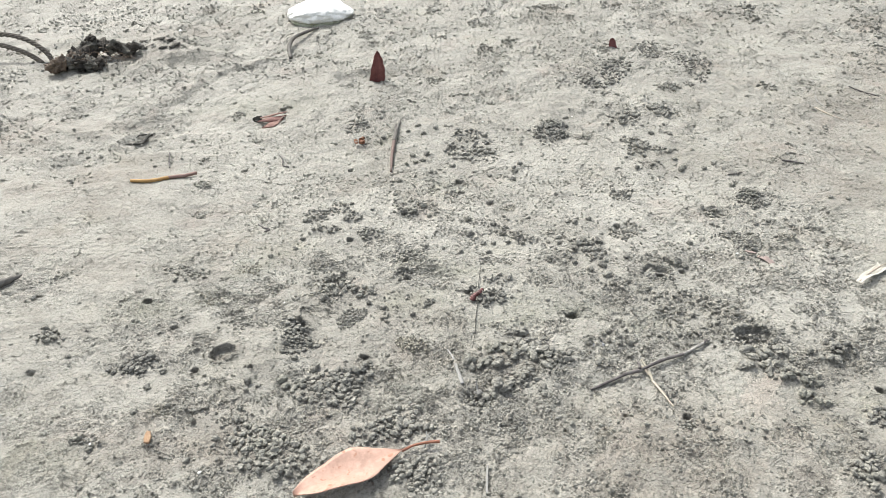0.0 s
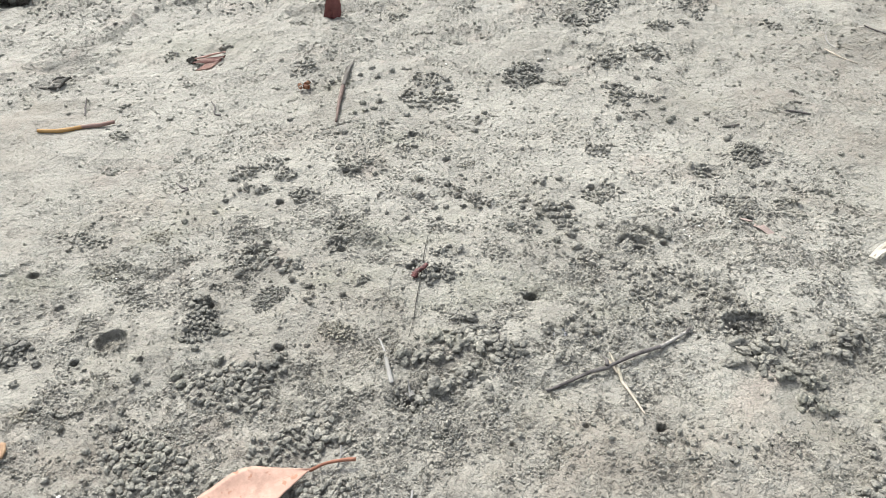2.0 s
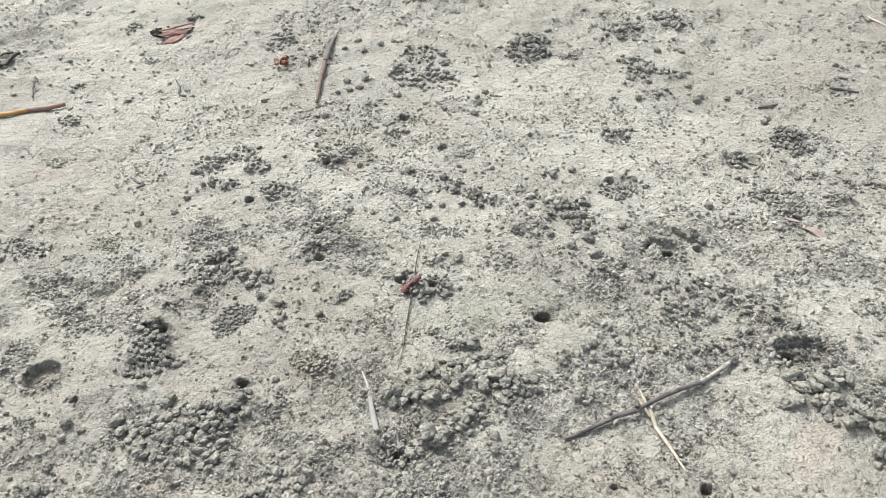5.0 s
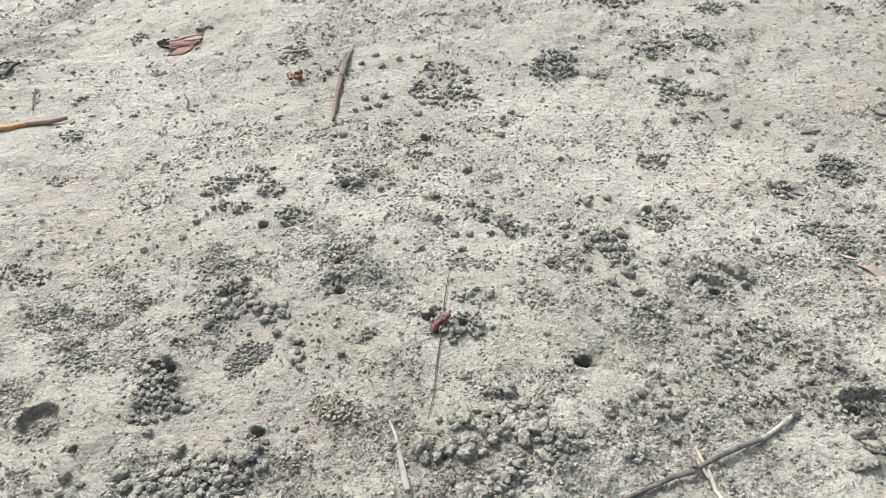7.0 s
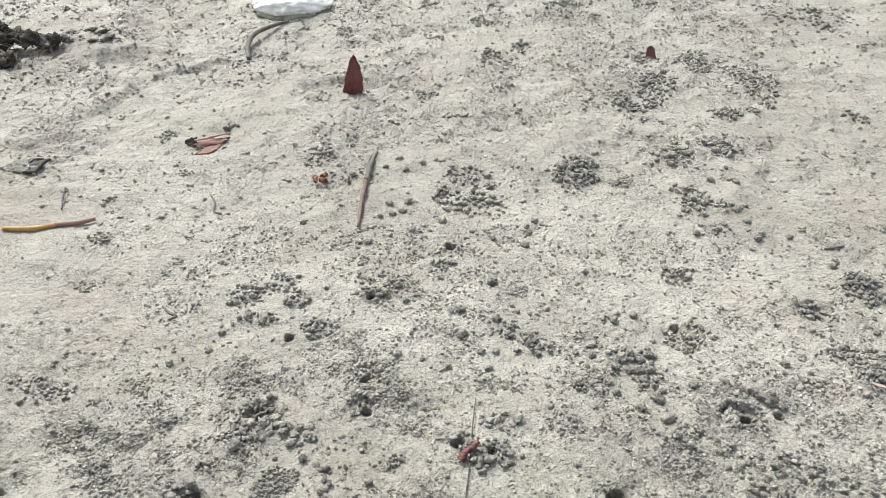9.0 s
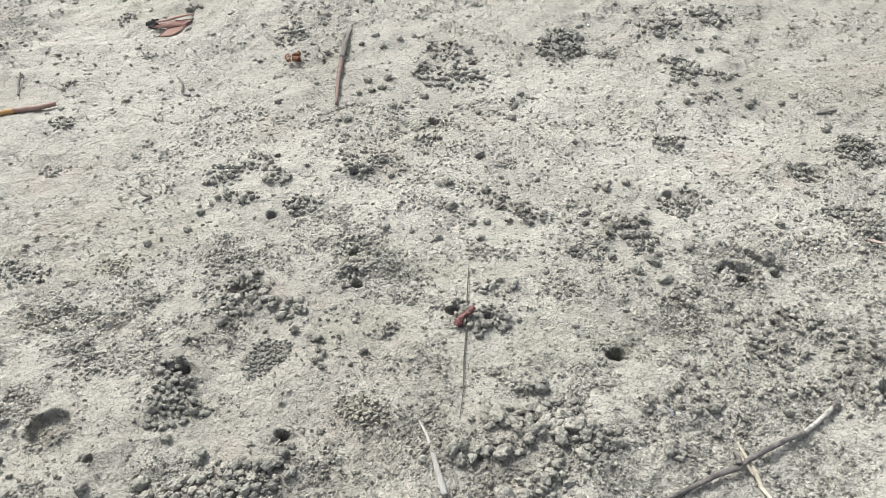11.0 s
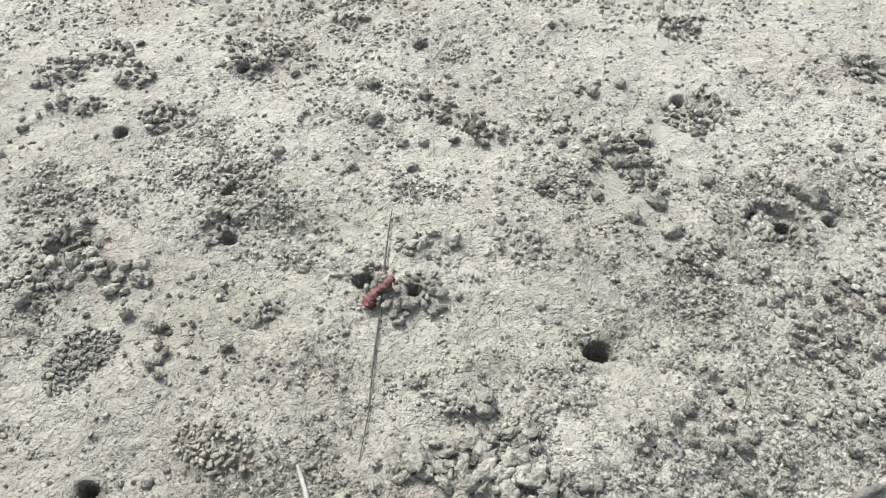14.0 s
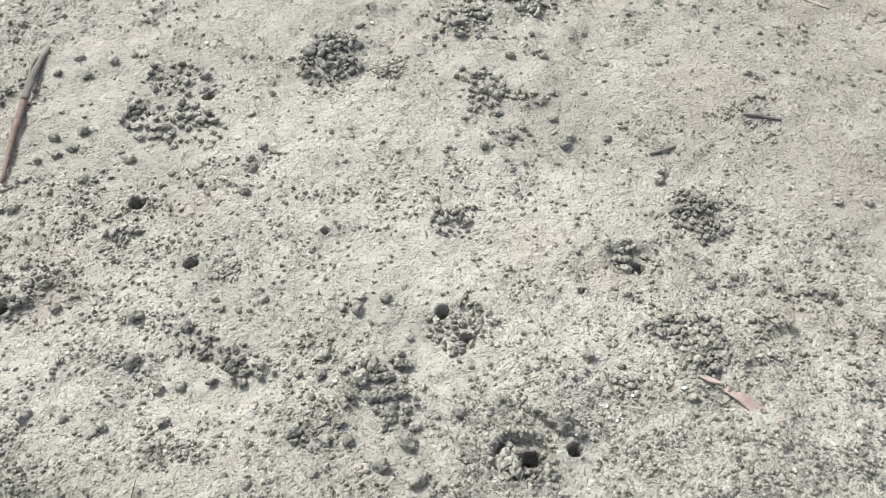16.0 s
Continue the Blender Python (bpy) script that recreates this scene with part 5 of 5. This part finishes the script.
def build_heap(n, x, y, a, b, count, size, inner):
    rng = np.random.RandomState(1000 + n)
    packed = count * size * size / (4 * a * b)
    look_of = "broken rim" if inner else "dense heap" if packed > 0.75 else "loose scatter"
    tone = PELLET_DARK if (n % 4 == 1 and packed > 0.6) else PELLET_PALE if (packed < 0.55 and n % 3 == 0) or n % 7 == 3 else PELLET
    tone = PELLET_PALE if (x, y) in DRY else PELLET_DARK if (x, y) in WET else PELLET_OLIVE if size < 0.0021 else CRUMB if packed < 0.35 and size > 0.003 else tone
    words = {"crumbled_mud": "light grey", "algal_mud_pellet": "olive brown", "dark_mud_pellet": "dark grey", "drying_mud_pellet": "pale grey", "wet_mud_pellet": "grey"}[tone.name]
    kind = "fine" if size < 0.0045 else "rounded"
    t = thing("pellet_heap", x, y, f"{look_of} of {kind} {words} mud pellets " + ("round a burrow" if inner else "on mud"), "mud pellets", "mud pellet heaps")
    base = t.matrix_basis.translation
    spots = np.zeros((0, 2))
    lobe = rng.uniform(0, 6.28, 3)
    for _ in range(max(4, round(count * (0.72 if size > 0.0045 else 0.9)))):
        best, score = None, -1
        for _ in range(9):
            ang, q = rng.uniform(0, 6.28), math.sqrt(rng.uniform(inner * inner, 1))
            edge = 1.05 + (0.4 if inner else 1.0) * (0.22 * math.sin(2 * ang + lobe[0]) + 0.16 * math.sin(3 * ang + lobe[1]) + 0.10 * math.sin(5 * ang + lobe[2]))
            if rng.rand() < 0.07:
                q *= 1.5
            p = np.array([a * q * edge * math.cos(ang), b * q * edge * math.sin(ang)])
            gap = np.hypot(*(spots - p).T).min() if len(spots) else 1
            gap = min(gap, size) - 0.0009 * q
            if gap > score:
                best, score = p, gap
        spots = np.vstack([spots, best])
    for cx, cy, hr, _ in HOLES:
        spots = spots[np.hypot(spots[:, 0] + x - cx, spots[:, 1] + y - cy) > 1.15 * hr + 0.25 * size]
    z = ground_height(spots[:, 0] + x, spots[:, 1] + y)
    meshes = (BALLS if size > 0.0038 and y < 0.45 else CRUMBLES)[tone.name]
    for (px, py), h in zip(spots, z):
        r = size / 2 * (0.58 + 0.92 * rng.rand() ** 1.3) * (1.08 if y < 0.14 else 1.0)
        ob = new("pellet", meshes[rng.randint(len(meshes))])
        ob.parent = t
        ob.matrix_basis = pose(px, py, h - base.z + r * (rng.uniform(0.05, 0.6) if size > 0.0049 else rng.uniform(0.20, 0.85)), rng.uniform(-30, 30), rng.uniform(-30, 30), rng.uniform(0, 360)) @ Matrix.Diagonal((1.1 * r, r * rng.uniform(0.62, 1.0), r * rng.uniform(0.62, 0.95), 1))


for n, spec in enumerate(HEAPS):
    build_heap(n, *spec)


# ---------------------------------------------------------------- crumbs all over the mud
def scatter(name, label, p, r, rng, subdiv, sink, wobble):
    """One mesh of many lumps at the places p with the radii r."""
    bm = bmesh.new()
    bmesh.ops.create_icosphere(bm, subdivisions=subdiv, radius=1.0)
    ball = np.array([v.co[:] for v in bm.verts])
    tris = np.array([[v.index for v in f.verts] for f in bm.faces])
    bm.free()
    for cx, cy, hr, _ in HOLES:
        ok = np.hypot(p[:, 0] - cx, p[:, 1] - cy) > hr * 1.4
        p, r = p[ok], r[ok]
    z = ground_height(p[:, 0], p[:, 1])
    n = len(p)
    jit = 1 + wobble * (rng.rand(n, len(ball), 1) - 0.5)
    low = rng.uniform(0, 9, (n, 1))
    jit = jit * (1 + 0.22 * np.sin(2.6 * ball[None, :, 0] + low) * np.cos(2.2 * ball[None, :, 1] + 2 * low))[..., None]
    ang = rng.uniform(0, 6.28, n)
    c, s = np.cos(ang)[:, None], np.sin(ang)[:, None]
    v = ball[None] * jit * r[:, None, None]
    v = v * np.stack([np.ones(n), rng.uniform(0.55, 1.0, n), rng.uniform(0.5, 0.9, n)], 1)[:, None]
    v = np.stack([v[..., 0] * c - v[..., 1] * s, v[..., 0] * s + v[..., 1] * c, v[..., 2]], -1)
    v += np.concatenate([p, (z + sink * r)[:, None]], 1)[:, None]
    faces = tris[None] + (np.arange(n) * len(ball))[:, None, None]
    me = flat_mesh(name, v.reshape(-1, 3), faces.reshape(-1, 3), CRUMB)
    tagged(new(name, me), label, "mud crumbs", kind="stuff")


def crumbs():
    rng = np.random.RandomState(77)
    spread = lambda n, a, b, c, d: np.stack([rng.uniform(a, b, n), rng.uniform(c, d, n)], 1)  # noqa: E731
    p = np.vstack([spread(330000, -0.36, 0.30, -0.13, 0.40), spread(90000, -1.0, 0.75, -0.16, 1.2), spread(70000, -1.15, 0.85, 0.40, 1.40)])
    thick = 0.5 + 3.0 * fbm(p[:, 0] * 75 + 31, p[:, 1] * 75 + 12, 3)
    p = p[rng.rand(len(p)) < (0.035 + 0.36 * roughness_mask(p[:, 0], p[:, 1])) * np.clip(thick, 0.15, 1.7)]
    dist = np.hypot(p[:, 0] + 0.05, p[:, 1] + 0.25)
    r = (0.00050 + 0.0013 * rng.rand(len(p)) ** 1.7) * np.clip(0.50 + 0.95 * dist, 0.8, 2.0)
    scatter("mud_crumbs", "fine pale grey mud crumbs scattered all over", p, r, rng, 1, 0.20, 0.60)
    p = np.vstack([spread(9000, -0.45, 0.40, -0.13, 0.50), spread(9000, -1.15, 0.85, 0.0, 1.35)])
    p = p[rng.rand(len(p)) < 0.03 + 0.16 * roughness_mask(p[:, 0] + 0.004, p[:, 1])]
    r = 0.0012 + 0.0016 * rng.rand(len(p)) ** 2
    scatter("mud_clods", "small rough mud clods scattered over the mud", p, r, rng, 2, -0.05, 0.55)
    p = np.vstack([spread(22000, -0.80, 0.75, 0.38, 0.85), spread(42000, -1.2, 0.95, 0.75, 1.50)])
    thick = np.clip(0.4 + 3.0 * fbm(p[:, 0] * 30 + 31, p[:, 1] * 30 + 12, 3), 0.05, 1.4)
    p = p[rng.rand(len(p)) < (0.05 + 0.40 * roughness_mask(p[:, 0], p[:, 1])) * thick]
    r = 0.0012 + 0.0026 * rng.rand(len(p)) ** 2.2
    scatter("far_mud_clods", "rough grey clods of mud on the flat beyond", p, r, rng, 1, 0.10, 0.5)


crumbs()
